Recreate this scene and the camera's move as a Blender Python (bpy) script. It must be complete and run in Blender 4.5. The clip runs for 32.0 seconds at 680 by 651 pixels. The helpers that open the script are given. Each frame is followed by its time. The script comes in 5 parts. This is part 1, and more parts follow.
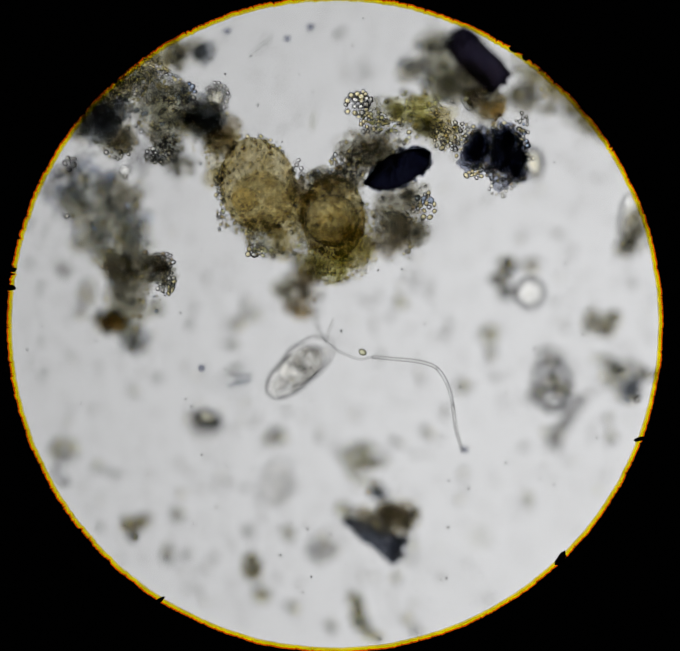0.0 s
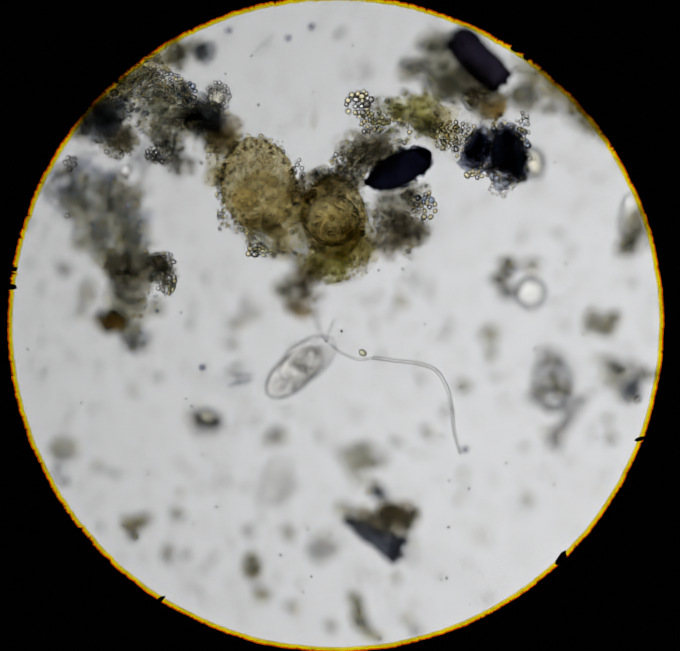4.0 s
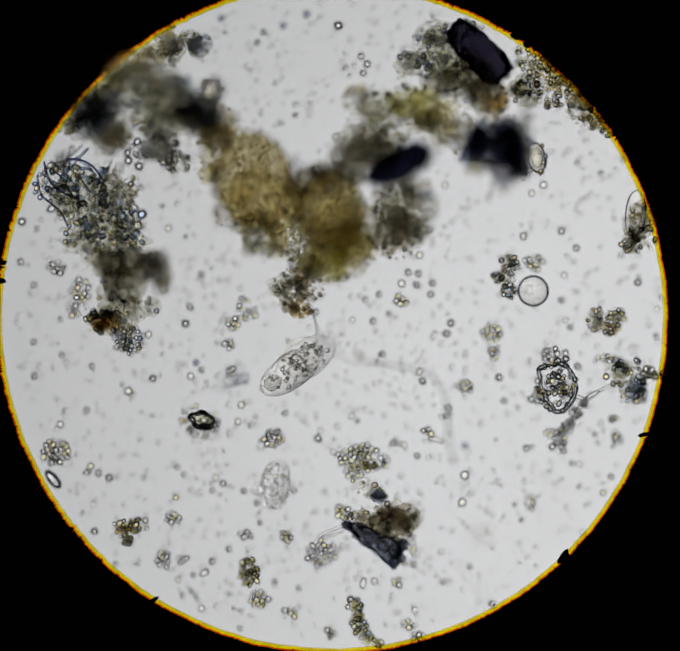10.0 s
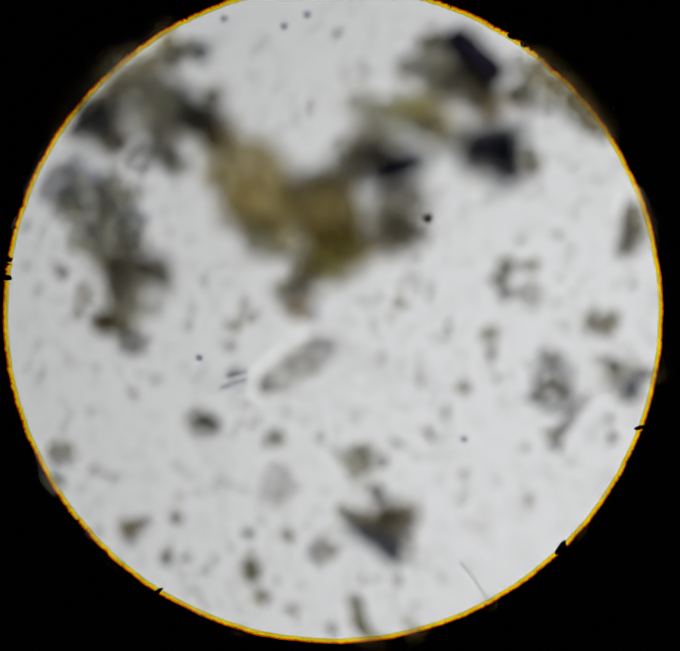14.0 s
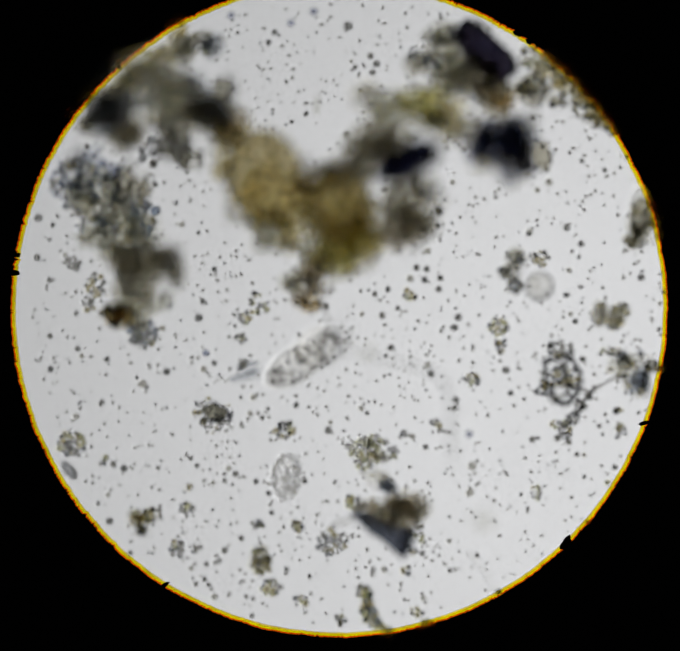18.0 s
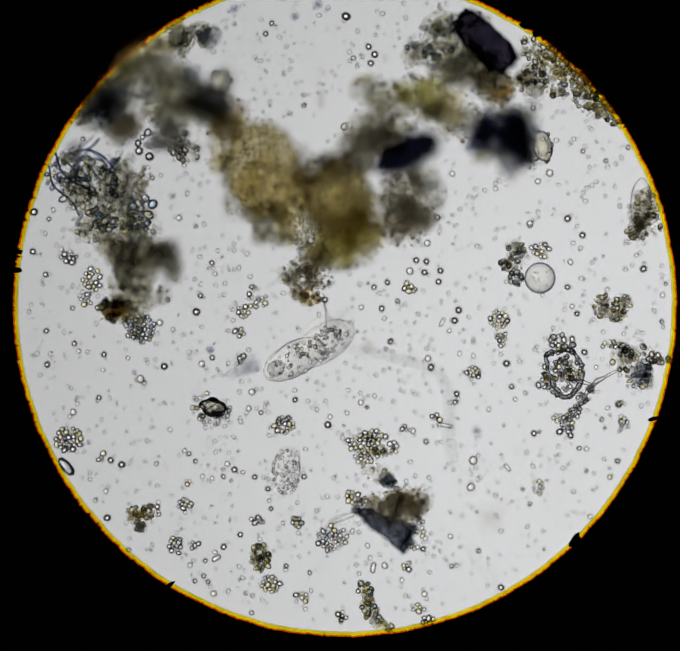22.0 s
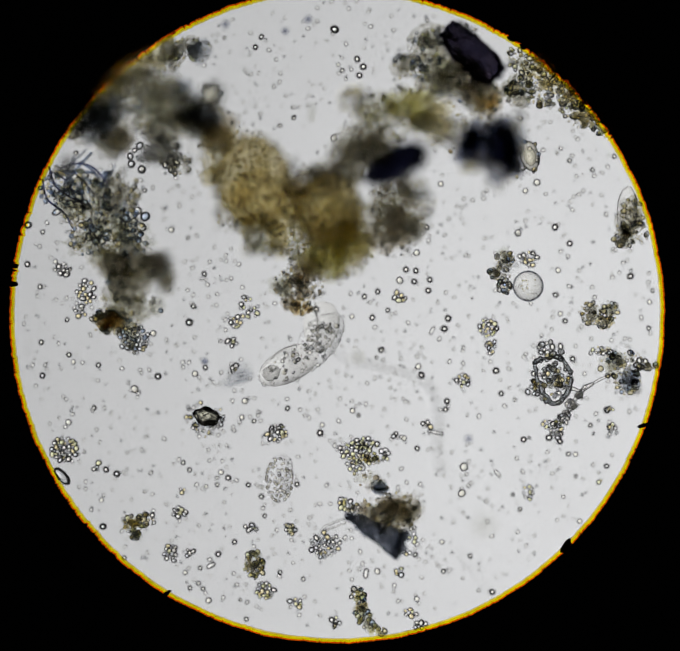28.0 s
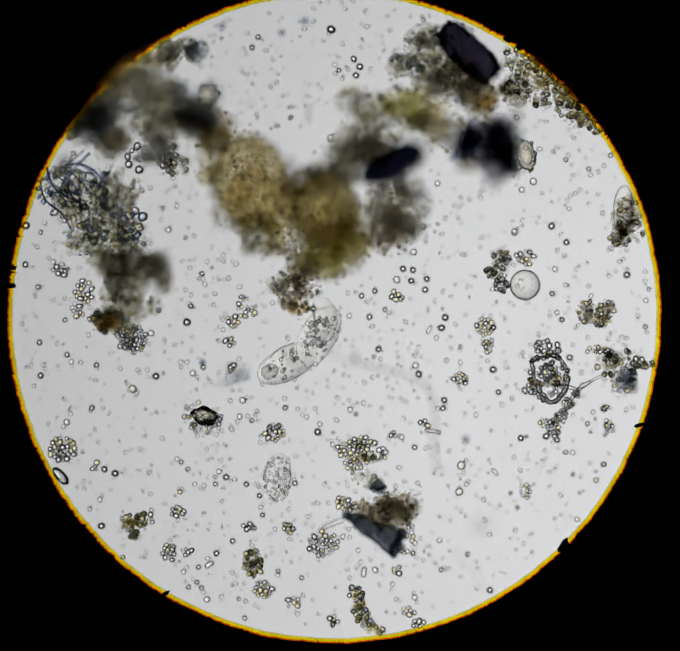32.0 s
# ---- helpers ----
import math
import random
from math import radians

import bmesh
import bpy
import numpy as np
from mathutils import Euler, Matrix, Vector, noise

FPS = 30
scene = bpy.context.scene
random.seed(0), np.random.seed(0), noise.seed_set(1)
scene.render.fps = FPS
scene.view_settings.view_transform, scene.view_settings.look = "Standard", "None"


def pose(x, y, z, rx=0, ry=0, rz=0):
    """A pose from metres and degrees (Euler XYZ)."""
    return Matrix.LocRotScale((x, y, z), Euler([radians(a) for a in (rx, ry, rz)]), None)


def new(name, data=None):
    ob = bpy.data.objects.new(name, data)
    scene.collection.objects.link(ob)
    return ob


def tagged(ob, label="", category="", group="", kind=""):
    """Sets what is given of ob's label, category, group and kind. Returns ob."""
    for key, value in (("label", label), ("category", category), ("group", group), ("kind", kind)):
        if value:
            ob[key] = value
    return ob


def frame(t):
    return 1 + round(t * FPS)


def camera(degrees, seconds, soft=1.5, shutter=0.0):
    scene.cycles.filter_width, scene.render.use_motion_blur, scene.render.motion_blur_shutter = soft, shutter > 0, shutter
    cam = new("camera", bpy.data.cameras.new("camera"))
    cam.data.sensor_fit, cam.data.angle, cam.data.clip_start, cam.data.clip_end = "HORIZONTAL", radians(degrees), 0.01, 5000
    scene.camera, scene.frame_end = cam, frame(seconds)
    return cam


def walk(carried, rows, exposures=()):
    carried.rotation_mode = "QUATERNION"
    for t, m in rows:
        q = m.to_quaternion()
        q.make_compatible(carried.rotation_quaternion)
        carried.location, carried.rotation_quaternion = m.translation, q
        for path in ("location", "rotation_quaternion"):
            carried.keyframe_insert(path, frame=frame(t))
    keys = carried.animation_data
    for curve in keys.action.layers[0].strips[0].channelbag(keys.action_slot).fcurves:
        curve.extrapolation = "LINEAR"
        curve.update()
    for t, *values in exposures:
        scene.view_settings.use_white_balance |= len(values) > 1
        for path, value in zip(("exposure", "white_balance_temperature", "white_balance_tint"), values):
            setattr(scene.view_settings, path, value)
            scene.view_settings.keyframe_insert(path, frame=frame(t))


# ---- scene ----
FAR = 30.0                      # from the lens to the plane of sharpness
cam = camera(2 * math.degrees(math.atan(0.784 / (FAR * 0.991))), 32.0, soft=1.6)
cam.data.dof.use_dof = True
cam.data.dof.focus_distance = FAR
cam.data.dof.aperture_fstop = cam.data.lens / 1000 / 9.2
# Where the view stands: seconds, shift across and up, focus height, turn; then the collar's own shift and the enlargement.
PATH = [
    (0.00, 0.0138, 0.0357, 0.150, 0.48, -0.0119, -0.0109, 0.9890),
    (0.50, 0.0152, 0.0407, 0.150, 0.49, -0.0113, -0.0096, 0.9890),
    (1.00, 0.0132, 0.0474, 0.150, 0.51, -0.0144, -0.0095, 0.9890),
    (1.50, 0.0114, 0.0456, 0.150, 0.58, -0.0142, -0.0090, 0.9890),
    (2.00, 0.0119, 0.0460, 0.150, 0.45, -0.0140, -0.0069, 0.9890),
    (2.50, 0.0105, 0.0404, 0.150, 0.52, -0.0119, -0.0096, 0.9890),
    (3.00, 0.0134, 0.0390, 0.150, 0.55, -0.0104, -0.0107, 0.9890),
    (3.50, 0.0127, 0.0366, 0.150, 0.55, -0.0106, -0.0102, 0.9890),
    (5.50, 0.0144, 0.0344, 0.150, 0.43, -0.0120, -0.0104, 0.9890),
    (6.00, 0.0157, 0.0351, 0.150, 0.39, -0.0105, -0.0086, 0.9890),
    (6.50, 0.0168, 0.0344, 0.150, 0.40, -0.0097, -0.0078, 0.9890),
    (6.80, 0.0168, 0.0343, 0.150, 0.39, -0.0095, -0.0069, 0.9890),
    (7.00, 0.0169, 0.0343, 0.143, 0.39, -0.0093, -0.0063, 0.9890),
    (7.50, 0.0170, 0.0342, 0.120, 0.35, -0.0112, -0.0036, 0.9880),
    (8.00, 0.0157, 0.0321, 0.090, 0.29, -0.0123, -0.0018, 0.9870),
    (8.50, 0.0180, 0.0249, 0.070, 0.31, -0.0116, -0.0031, 0.9855),
    (9.00, 0.0211, 0.0229, 0.050, 0.29, -0.0100, -0.0033, 0.9860),
    (9.50, 0.0216, 0.0260, 0.050, 0.33, -0.0089, -0.0017, 0.9900),
    (10.00, 0.0197, 0.0321, 0.048, 0.38, -0.0121, 0.0002, 1.0115),
    (10.50, 0.0209, 0.0290, 0.047, 0.31, -0.0122, 0.0020, 0.9980),
    (11.00, 0.0238, 0.0282, 0.045, 0.21, -0.0114, 0.0038, 0.9967),
    (11.50, 0.0228, 0.0246, 0.042, 0.28, -0.0138, 0.0038, 0.9960),
    (12.00, 0.0249, 0.0228, 0.040, 0.15, -0.0111, 0.0042, 0.9955),
    (12.30, 0.0243, 0.0250, 0.030, 0.24, -0.0100, 0.0053, 0.9940),
    (12.50, 0.0239, 0.0265, -0.004, 0.30, -0.0094, 0.0060, 0.9930),
    (13.00, 0.0208, 0.0282, -0.010, 0.32, -0.0109, 0.0056, 0.9930),
    (13.20, 0.0235, 0.0305, -0.012, 0.30, -0.0076, 0.0084, 0.9935),
    (13.35, 0.0256, 0.0323, -0.130, 0.28, -0.0051, 0.0106, 0.9940),
    (13.50, 0.0277, 0.0341, -0.130, 0.27, -0.0026, 0.0127, 0.9945),
    (14.00, 0.0263, 0.0340, -0.130, 0.26, -0.0038, 0.0128, 0.9945),
    (14.50, 0.0201, 0.0298, -0.130, 0.26, -0.0042, 0.0122, 0.9944),
    (16.50, 0.0085, 0.0233, -0.120, 0.24, -0.0077, 0.0107, 0.9940),
    (17.00, 0.0049, 0.0226, -0.095, 0.27, -0.0115, 0.0097, 0.9925),
    (17.50, 0.0029, 0.0192, -0.062, 0.29, -0.0142, 0.0085, 0.9910),
    (18.00, -0.0004, 0.0169, -0.030, 0.35, -0.0164, 0.0063, 0.9900),
    (18.50, -0.0043, 0.0158, -0.010, 0.35, -0.0187, 0.0058, 0.9880),
    (19.00, -0.0057, 0.0117, -0.010, 0.24, -0.0155, 0.0037, 0.9880),
    (19.50, -0.0019, 0.0034, -0.010, 0.14, -0.0097, -0.0004, 0.9880),
    (20.00, -0.0031, 0.0053, -0.008, 0.04, -0.0112, 0.0014, 0.9920),
    (20.10, -0.0033, 0.0056, -0.004, 0.05, -0.0115, 0.0014, 0.9935),
    (20.30, -0.0036, 0.0063, 0.030, 0.07, -0.0121, 0.0014, 0.9985),
    (20.50, -0.0040, 0.0071, 0.030, 0.08, -0.0127, 0.0014, 1.0010),
    (21.00, -0.0038, 0.0077, 0.030, 0.11, -0.0103, 0.0026, 1.0005),
    (21.50, -0.0020, 0.0073, 0.030, 0.16, -0.0074, 0.0016, 1.0002),
    (22.00, -0.0007, 0.0031, 0.030, 0.09, -0.0034, 0.0013, 1.0000),
    (22.50, -0.0005, 0.0024, 0.030, 0.03, -0.0040, 0.0027, 1.0001),
    (23.00, 0.0000, 0.0000, 0.030, -0.00, -0.0035, 0.0030, 1.0001),
    (23.50, -0.0002, -0.0004, 0.030, -0.01, -0.0038, 0.0029, 1.0002),
    (24.00, -0.0045, -0.0035, 0.030, -0.04, -0.0041, 0.0044, 1.0002),
    (24.50, -0.0063, -0.0064, 0.030, -0.02, -0.0028, 0.0047, 1.0003),
    (25.00, -0.0017, -0.0026, 0.030, -0.02, -0.0022, 0.0041, 1.0003),
    (25.50, -0.0008, 0.0038, 0.030, -0.02, -0.0034, 0.0060, 1.0004),
    (27.50, 0.0162, 0.0244, 0.030, -0.28, -0.0002, -0.0031, 0.9952),
    (28.00, 0.0200, 0.0243, 0.030, -0.39, -0.0004, -0.0019, 0.9874),
    (28.50, 0.0197, 0.0208, 0.030, -0.54, -0.0016, -0.0010, 0.9841),
    (29.00, 0.0196, 0.0179, 0.030, -0.51, -0.0009, -0.0030, 0.9838),
    (29.50, 0.0198, 0.0186, 0.030, -0.49, -0.0025, -0.0027, 0.9840),
    (30.00, 0.0227, 0.0181, 0.030, -0.52, -0.0024, -0.0034, 0.9843),
    (30.50, 0.0241, 0.0179, 0.030, -0.53, -0.0024, -0.0036, 0.9845),
    (31.00, 0.0236, 0.0201, 0.030, -0.51, -0.0016, -0.0023, 0.9847),
    (31.50, 0.0232, 0.0205, 0.030, -0.54, -0.0017, -0.0022, 0.9848),
    (32.00, 0.0262, 0.0227, 0.030, -0.55, -0.0006, -0.0050, 0.9850),
]
walk(cam, [(t, pose(x, y, z + FAR * 0.991 / size, 0, 0, turn)) for t, x, y, z, turn, _, _, size in PATH])

# ---- light: the lamp disc of the microscope under the slide, a dim room above ----
world = bpy.data.worlds.new("room")
scene.world = world
world.use_nodes = True
world.node_tree.nodes["Background"].inputs[0].default_value = (0.9, 0.95, 1.0, 1)
world.node_tree.nodes["Background"].inputs[1].default_value = 0.012
scene.view_settings.exposure = 0.0
scene.cycles.transparent_max_bounces = 64
scene.cycles.max_bounces = 48
scene.cycles.transmission_bounces = 32


# ---- materials ----
def nodes(name):
    m = bpy.data.materials.new(name)
    m.use_nodes = True
    t = m.node_tree
    t.nodes.clear()
    out = t.nodes.new("ShaderNodeOutputMaterial")
    return m, t, out


def link(t, a, b):
    t.links.new(a, b)


def noise_value(t, scale, low, high, detail=3.0, a=0.0, b=1.0):
    co = t.nodes.new("ShaderNodeTexCoord")
    n = t.nodes.new("ShaderNodeTexNoise")
    n.inputs["Scale"].default_value = scale
    n.inputs["Detail"].default_value = detail
    link(t, co.outputs["Object"], n.inputs["Vector"])
    r = t.nodes.new("ShaderNodeMapRange")
    r.inputs[1].default_value, r.inputs[2].default_value = low, high
    r.inputs[3].default_value, r.inputs[4].default_value = a, b
    link(t, n.outputs["Fac"], r.inputs[0])
    return r.outputs[0]


def mix_colour(t, fac, c1, c2, kind="MIX"):
    n = t.nodes.new("ShaderNodeMix")
    n.data_type, n.blend_type = "RGBA", kind
    for socket, value in ((n.inputs[0], fac), (n.inputs[6], c1), (n.inputs[7], c2)):
        if isinstance(value, (int, float)):
            socket.default_value = value
        elif isinstance(value, tuple):
            socket.default_value = (*value, 1)
        else:
            link(t, value, socket)
    return n.outputs[2]


def tissue(name, thin, thick, coarse=45, fine=170, solid=0.0, skin=(0.1, 0.09, 0.06), vary=0.35, cells=0.3):
    """Matter that lets the lamp's light through and tints it, coarse and fine grained."""
    m, t, out = nodes(name)
    c = mix_colour(t, noise_value(t, coarse, 0.36, 0.64), thin, thick)
    grain = noise_value(t, fine, 0.35, 0.68, 2.0, 1.0, 1.0 - vary)
    c = mix_colour(t, 1.0, c, grain, "MULTIPLY")
    # packed grains: each a light dot with a darker seam
    for size, depth in ((fine * 0.55, cells), (fine * 1.2, cells * 0.6)):
        co = t.nodes.new("ShaderNodeTexCoord")
        vor = t.nodes.new("ShaderNodeTexVoronoi")
        vor.inputs["Scale"].default_value = size
        link(t, co.outputs["Object"], vor.inputs["Vector"])
        r = t.nodes.new("ShaderNodeMapRange")
        r.inputs[1].default_value, r.inputs[2].default_value = 0.28, 0.62
        r.inputs[3].default_value, r.inputs[4].default_value = 1.0, 1.0 - depth
        link(t, vor.outputs["Distance"], r.inputs[0])
        c = mix_colour(t, 1.0, c, r.outputs[0], "MULTIPLY")
    clear = t.nodes.new("ShaderNodeBsdfTransparent")
    link(t, c, clear.inputs[0])
    body = t.nodes.new("ShaderNodeBsdfPrincipled")
    body.inputs["Base Color"].default_value = (*skin, 1)
    body.inputs["Roughness"].default_value = 0.6
    mixer = t.nodes.new("ShaderNodeMixShader")
    link(t, noise_value(t, fine * 0.6, 0.3, 0.7, 2.0, solid * 0.4, min(1.0, solid * 1.6)), mixer.inputs[0])
    link(t, clear.outputs[0], mixer.inputs[1])
    link(t, body.outputs[0], mixer.inputs[2])
    link(t, mixer.outputs[0], out.inputs[0])
    return m


def clear_body(name, colour, ior, share=1.0, mottle=0.0):
    """Watery glass: bends the light, tinted a little; share is how much of it bends."""
    m, t, out = nodes(name)
    g = t.nodes.new("ShaderNodeBsdfRefraction")
    g.inputs["IOR"].default_value = 1 + (ior - 1) * 0.42
    g.inputs["Roughness"].default_value = 0.0
    info = t.nodes.new("ShaderNodeObjectInfo")
    c = mix_colour(t, info.outputs["Random"], colour, tuple(min(1.0, v * f) for v, f in zip(colour, (1.0, 0.995, 0.98))))
    if mottle:
        c = mix_colour(t, 1.0, c, noise_value(t, 120, 0.4, 0.65, 2.0, 1.0, 1.0 - mottle), "MULTIPLY")
    link(t, c, g.inputs[0])
    if share < 1.0:
        clear = t.nodes.new("ShaderNodeBsdfTransparent")
        link(t, c, clear.inputs[0])
        mixer = t.nodes.new("ShaderNodeMixShader")
        mixer.inputs[0].default_value = share
        link(t, clear.outputs[0], mixer.inputs[1])
        link(t, g.outputs[0], mixer.inputs[2])
        link(t, mixer.outputs[0], out.inputs[0])
    else:
        link(t, g.outputs[0], out.inputs[0])
    return m


def dark_solid(name, colour, rough=0.7, second=None, scale=60, bump=0.4):
    m, t, out = nodes(name)
    p = t.nodes.new("ShaderNodeBsdfPrincipled")
    c = mix_colour(t, noise_value(t, scale, 0.35, 0.65), colour, second or tuple(v * 0.5 for v in colour))
    link(t, c, p.inputs["Base Color"])
    p.inputs["Roughness"].default_value = rough
    b = t.nodes.new("ShaderNodeBump")
    b.inputs["Strength"].default_value = bump
    b.inputs["Distance"].default_value = 0.003
    link(t, noise_value(t, scale * 3, 0.2, 0.8), b.inputs["Height"])
    link(t, b.outputs[0], p.inputs["Normal"])
    link(t, p.outputs[0], out.inputs[0])
    return m


def fringe_film(name, colour):
    m, t, out = nodes(name)
    clear = t.nodes.new("ShaderNodeBsdfTransparent")
    link(t, mix_colour(t, noise_value(t, 40, 0.3, 0.7), colour, tuple(v * 0.86 for v in colour)), clear.inputs[0])
    link(t, clear.outputs[0], out.inputs[0])
    return m


def lamp_glow(name):
    m, t, out = nodes(name)
    e = t.nodes.new("ShaderNodeEmission")
    # emission is graded brighter and bluer across the disc, to match the field's tone
    co = t.nodes.new("ShaderNodeTexCoord")
    dot = t.nodes.new("ShaderNodeVectorMath")
    dot.operation = "DOT_PRODUCT"
    dot.inputs[1].default_value = (0.88, -0.475, 0)
    link(t, co.outputs["Object"], dot.inputs[0])
    r = t.nodes.new("ShaderNodeMapRange")
    r.inputs[1].default_value, r.inputs[2].default_value = -8.2, 8.2
    r.inputs[3].default_value, r.inputs[4].default_value = 0.57, 1.17
    link(t, dot.outputs["Value"], r.inputs[0])
    link(t, r.outputs[0], e.inputs[1])
    link(t, mix_colour(t, r.outputs[0], (0.972, 0.984, 0.945), (0.985, 0.985, 1.005)), e.inputs[0])
    link(t, e.outputs[0], out.inputs[0])
    return m


def slide_glass(name):
    m, t, out = nodes(name)
    clear = t.nodes.new("ShaderNodeBsdfTransparent")
    clear.inputs[0].default_value = (0.998, 0.999, 0.999, 1)
    shine = t.nodes.new("ShaderNodeBsdfGlossy")
    shine.inputs["Roughness"].default_value = 0.02
    mixer = t.nodes.new("ShaderNodeMixShader")
    mixer.inputs[0].default_value = 0.004
    link(t, clear.outputs[0], mixer.inputs[1])
    link(t, shine.outputs[0], mixer.inputs[2])
    link(t, mixer.outputs[0], out.inputs[0])
    return m


LAMP = lamp_glow("lamp_glow")
GLASS = slide_glass("slide_glass")
BLACK = dark_solid("black_anodised_metal", (0.004, 0.004, 0.004), 0.9, bump=0.1)
# see-through tints that stand in for the lens's colour fringe
PALE_YELLOW_FRINGE = fringe_film("pale_yellow_lens_fringe", (1.0, 0.92, 0.5))
YELLOW_FRINGE = fringe_film("yellow_lens_fringe", (1.0, 0.9, 0.015))
RED_FRINGE = fringe_film("red_lens_fringe", (1.0, 0.36, 0.004))
GRAIN = clear_body("clear_grain", (0.99, 0.988, 0.97), 1.31)
BEAD = clear_body("ringed_bead", (0.99, 0.988, 0.965), 1.41)
BEAD_DIM = clear_body("dim_bead", (0.95, 0.955, 0.94), 1.45)
GRAIN_GREY = clear_body("grey_grain", (0.93, 0.94, 0.95), 1.32)
GRAIN_GOLD = clear_body("golden_grain", (0.99, 0.958, 0.8), 1.22)
GRAIN_GREEN = clear_body("green_grain", (0.965, 0.965, 0.82), 1.19)
GRAIN_BROWN = clear_body("brown_grain", (0.86, 0.81, 0.72), 1.15)
GRAIN_SOFT = clear_body("soft_grain", (0.98, 0.975, 0.94), 1.16)
GRAIN_PALE = clear_body("pale_grain", (0.998, 0.998, 0.996), 1.22)
BUBBLE = clear_body("droplet", (0.999, 1.0, 0.999), 1.1, 0.7)
MEMBRANE = clear_body("membrane", (0.9995, 0.9995, 0.999), 1.075)
THIN_MEMBRANE = clear_body("thin_membrane", (0.9995, 0.9995, 0.999), 1.045)
VEIL = clear_body("veil", (0.999, 0.999, 0.999), 1.025)
# the blue tint of these beads stands in for the lens's blue fringe
GRAIN_FRINGE_BLUE = clear_body("fringe_blue_grain", (0.84, 0.895, 0.985), 1.28)
FINE = clear_body("fine_grain", (0.998, 0.99, 0.96), 1.16)
FINE_GOLD = clear_body("fine_golden_grain", (0.99, 0.965, 0.86), 1.13)
INNER_RING = clear_body("inner_ring", (0.99, 0.975, 0.92), 1.11)
THIN_WALL = clear_body("thin_wall", (0.995, 0.99, 0.96), 1.05)
RING_WALL = clear_body("ring_wall", (0.995, 0.985, 0.94), 1.15)
INNER_WALL = clear_body("inner_wall", (0.98, 0.95, 0.84), 1.05)
FIBRE = clear_body("fibre", (0.975, 0.978, 0.982), 1.17, 0.7)
VACUOLE = clear_body("vacuole_wall", (0.9, 0.9, 0.9), 1.04, 1.0, 0.15)
CRYSTAL = clear_body("crystal", (0.96, 0.95, 0.86), 1.6)
CYST = tissue("cyst_olive", (0.997, 0.955, 0.78), (0.97, 0.89, 0.64), 24, 200, 0.0, vary=0.12, cells=0.16)
CYST_INNER = tissue("cyst_inner", (1.0, 0.985, 0.92), (0.975, 0.925, 0.78), 30, 220, 0.0, vary=0.04, cells=0.05)
OLIVE = tissue("olive_matter", (0.999, 0.992, 0.95), (0.976, 0.95, 0.85), 35, 190, 0.0, vary=0.05, cells=0.03)
GREEN = tissue("green_matter", (0.999, 0.995, 0.93), (0.976, 0.965, 0.835), 40, 190, 0.0, vary=0.05, cells=0.03)
GREY = tissue("grey_matter", (1.0, 1.0, 0.988), (0.972, 0.97, 0.947), 34, 180, 0.0, vary=0.05, cells=0.03)
BROWN = tissue("brown_matter", (0.988, 0.981, 0.965), (0.93, 0.914, 0.88), 40, 190, 0.0, vary=0.05, cells=0.03)
AMBER = tissue("amber_matter", (0.99, 0.96, 0.88), (0.94, 0.87, 0.72), 50, 190, 0.0, vary=0.05, cells=0.03)
MURK = tissue("murky_matter", (0.978, 0.975, 0.96), (0.9, 0.894, 0.865), 32, 160, 0.0, vary=0.05, cells=0.04)
SOOT = tissue("sooty_matter", (0.925, 0.935, 0.945), (0.79, 0.803, 0.825), 40, 150, 0.01, (0.012, 0.012, 0.014), vary=0.08, cells=0.06)
# the bluish cast of this bark stands in for the lens's blue fringe
SLAB = tissue("dark_bark", (0.27, 0.245, 0.3), (0.17, 0.16, 0.235), 24, 120, 0.02, (0.012, 0.01, 0.012), vary=0.2, cells=0.2)
SHARD = tissue("slate_shard", (0.7, 0.715, 0.75), (0.55, 0.57, 0.62), 30, 140, 0.01, (0.012, 0.012, 0.015), vary=0.12, cells=0.1)
INDIGO = tissue("indigo_fibre", (0.5, 0.52, 0.66), (0.3, 0.32, 0.5), 40, 160, 0.01, (0.012, 0.012, 0.015), vary=0.1, cells=0.1)
SLATE = tissue("slate", (0.79, 0.8, 0.82), (0.61, 0.62, 0.655), 30, 140, 0.01, (0.012, 0.012, 0.015), vary=0.12, cells=0.12)
# blue in these blacks imitates the lens fringe, their slight transparency its glare
INK = tissue("ink_black", (0.13, 0.137, 0.2), (0.06, 0.065, 0.11), 30, 140, 0.04, (0.012, 0.012, 0.015), vary=0.2, cells=0.2)
COAL = tissue("coal_black", (0.845, 0.86, 0.9), (0.65, 0.668, 0.75), 30, 140, 0.01, (0.012, 0.012, 0.015), vary=0.1, cells=0.1)


# ---- building blocks ----
CENTRE = (0.014, 0.0495)        # middle of the field of view


def early(x, y):
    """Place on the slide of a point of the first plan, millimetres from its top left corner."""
    a = radians(-0.475)
    u, v = (x - 784) / 989, (750.5 - y) / 989
    return (u * math.cos(a) + v * math.sin(a) * 1 + 0.0138, v * math.cos(a) - u * math.sin(a) * 1 + 0.0357)


def mid(x, y):
    """The same for the second plan."""
    return ((x - 784) / 993 + 0.0208, (750.5 - y) / 993 + 0.0282)


def late(x, y):
    """The same for the third plan."""
    return ((x - 784) / 1000, (750.5 - y) / 1000)


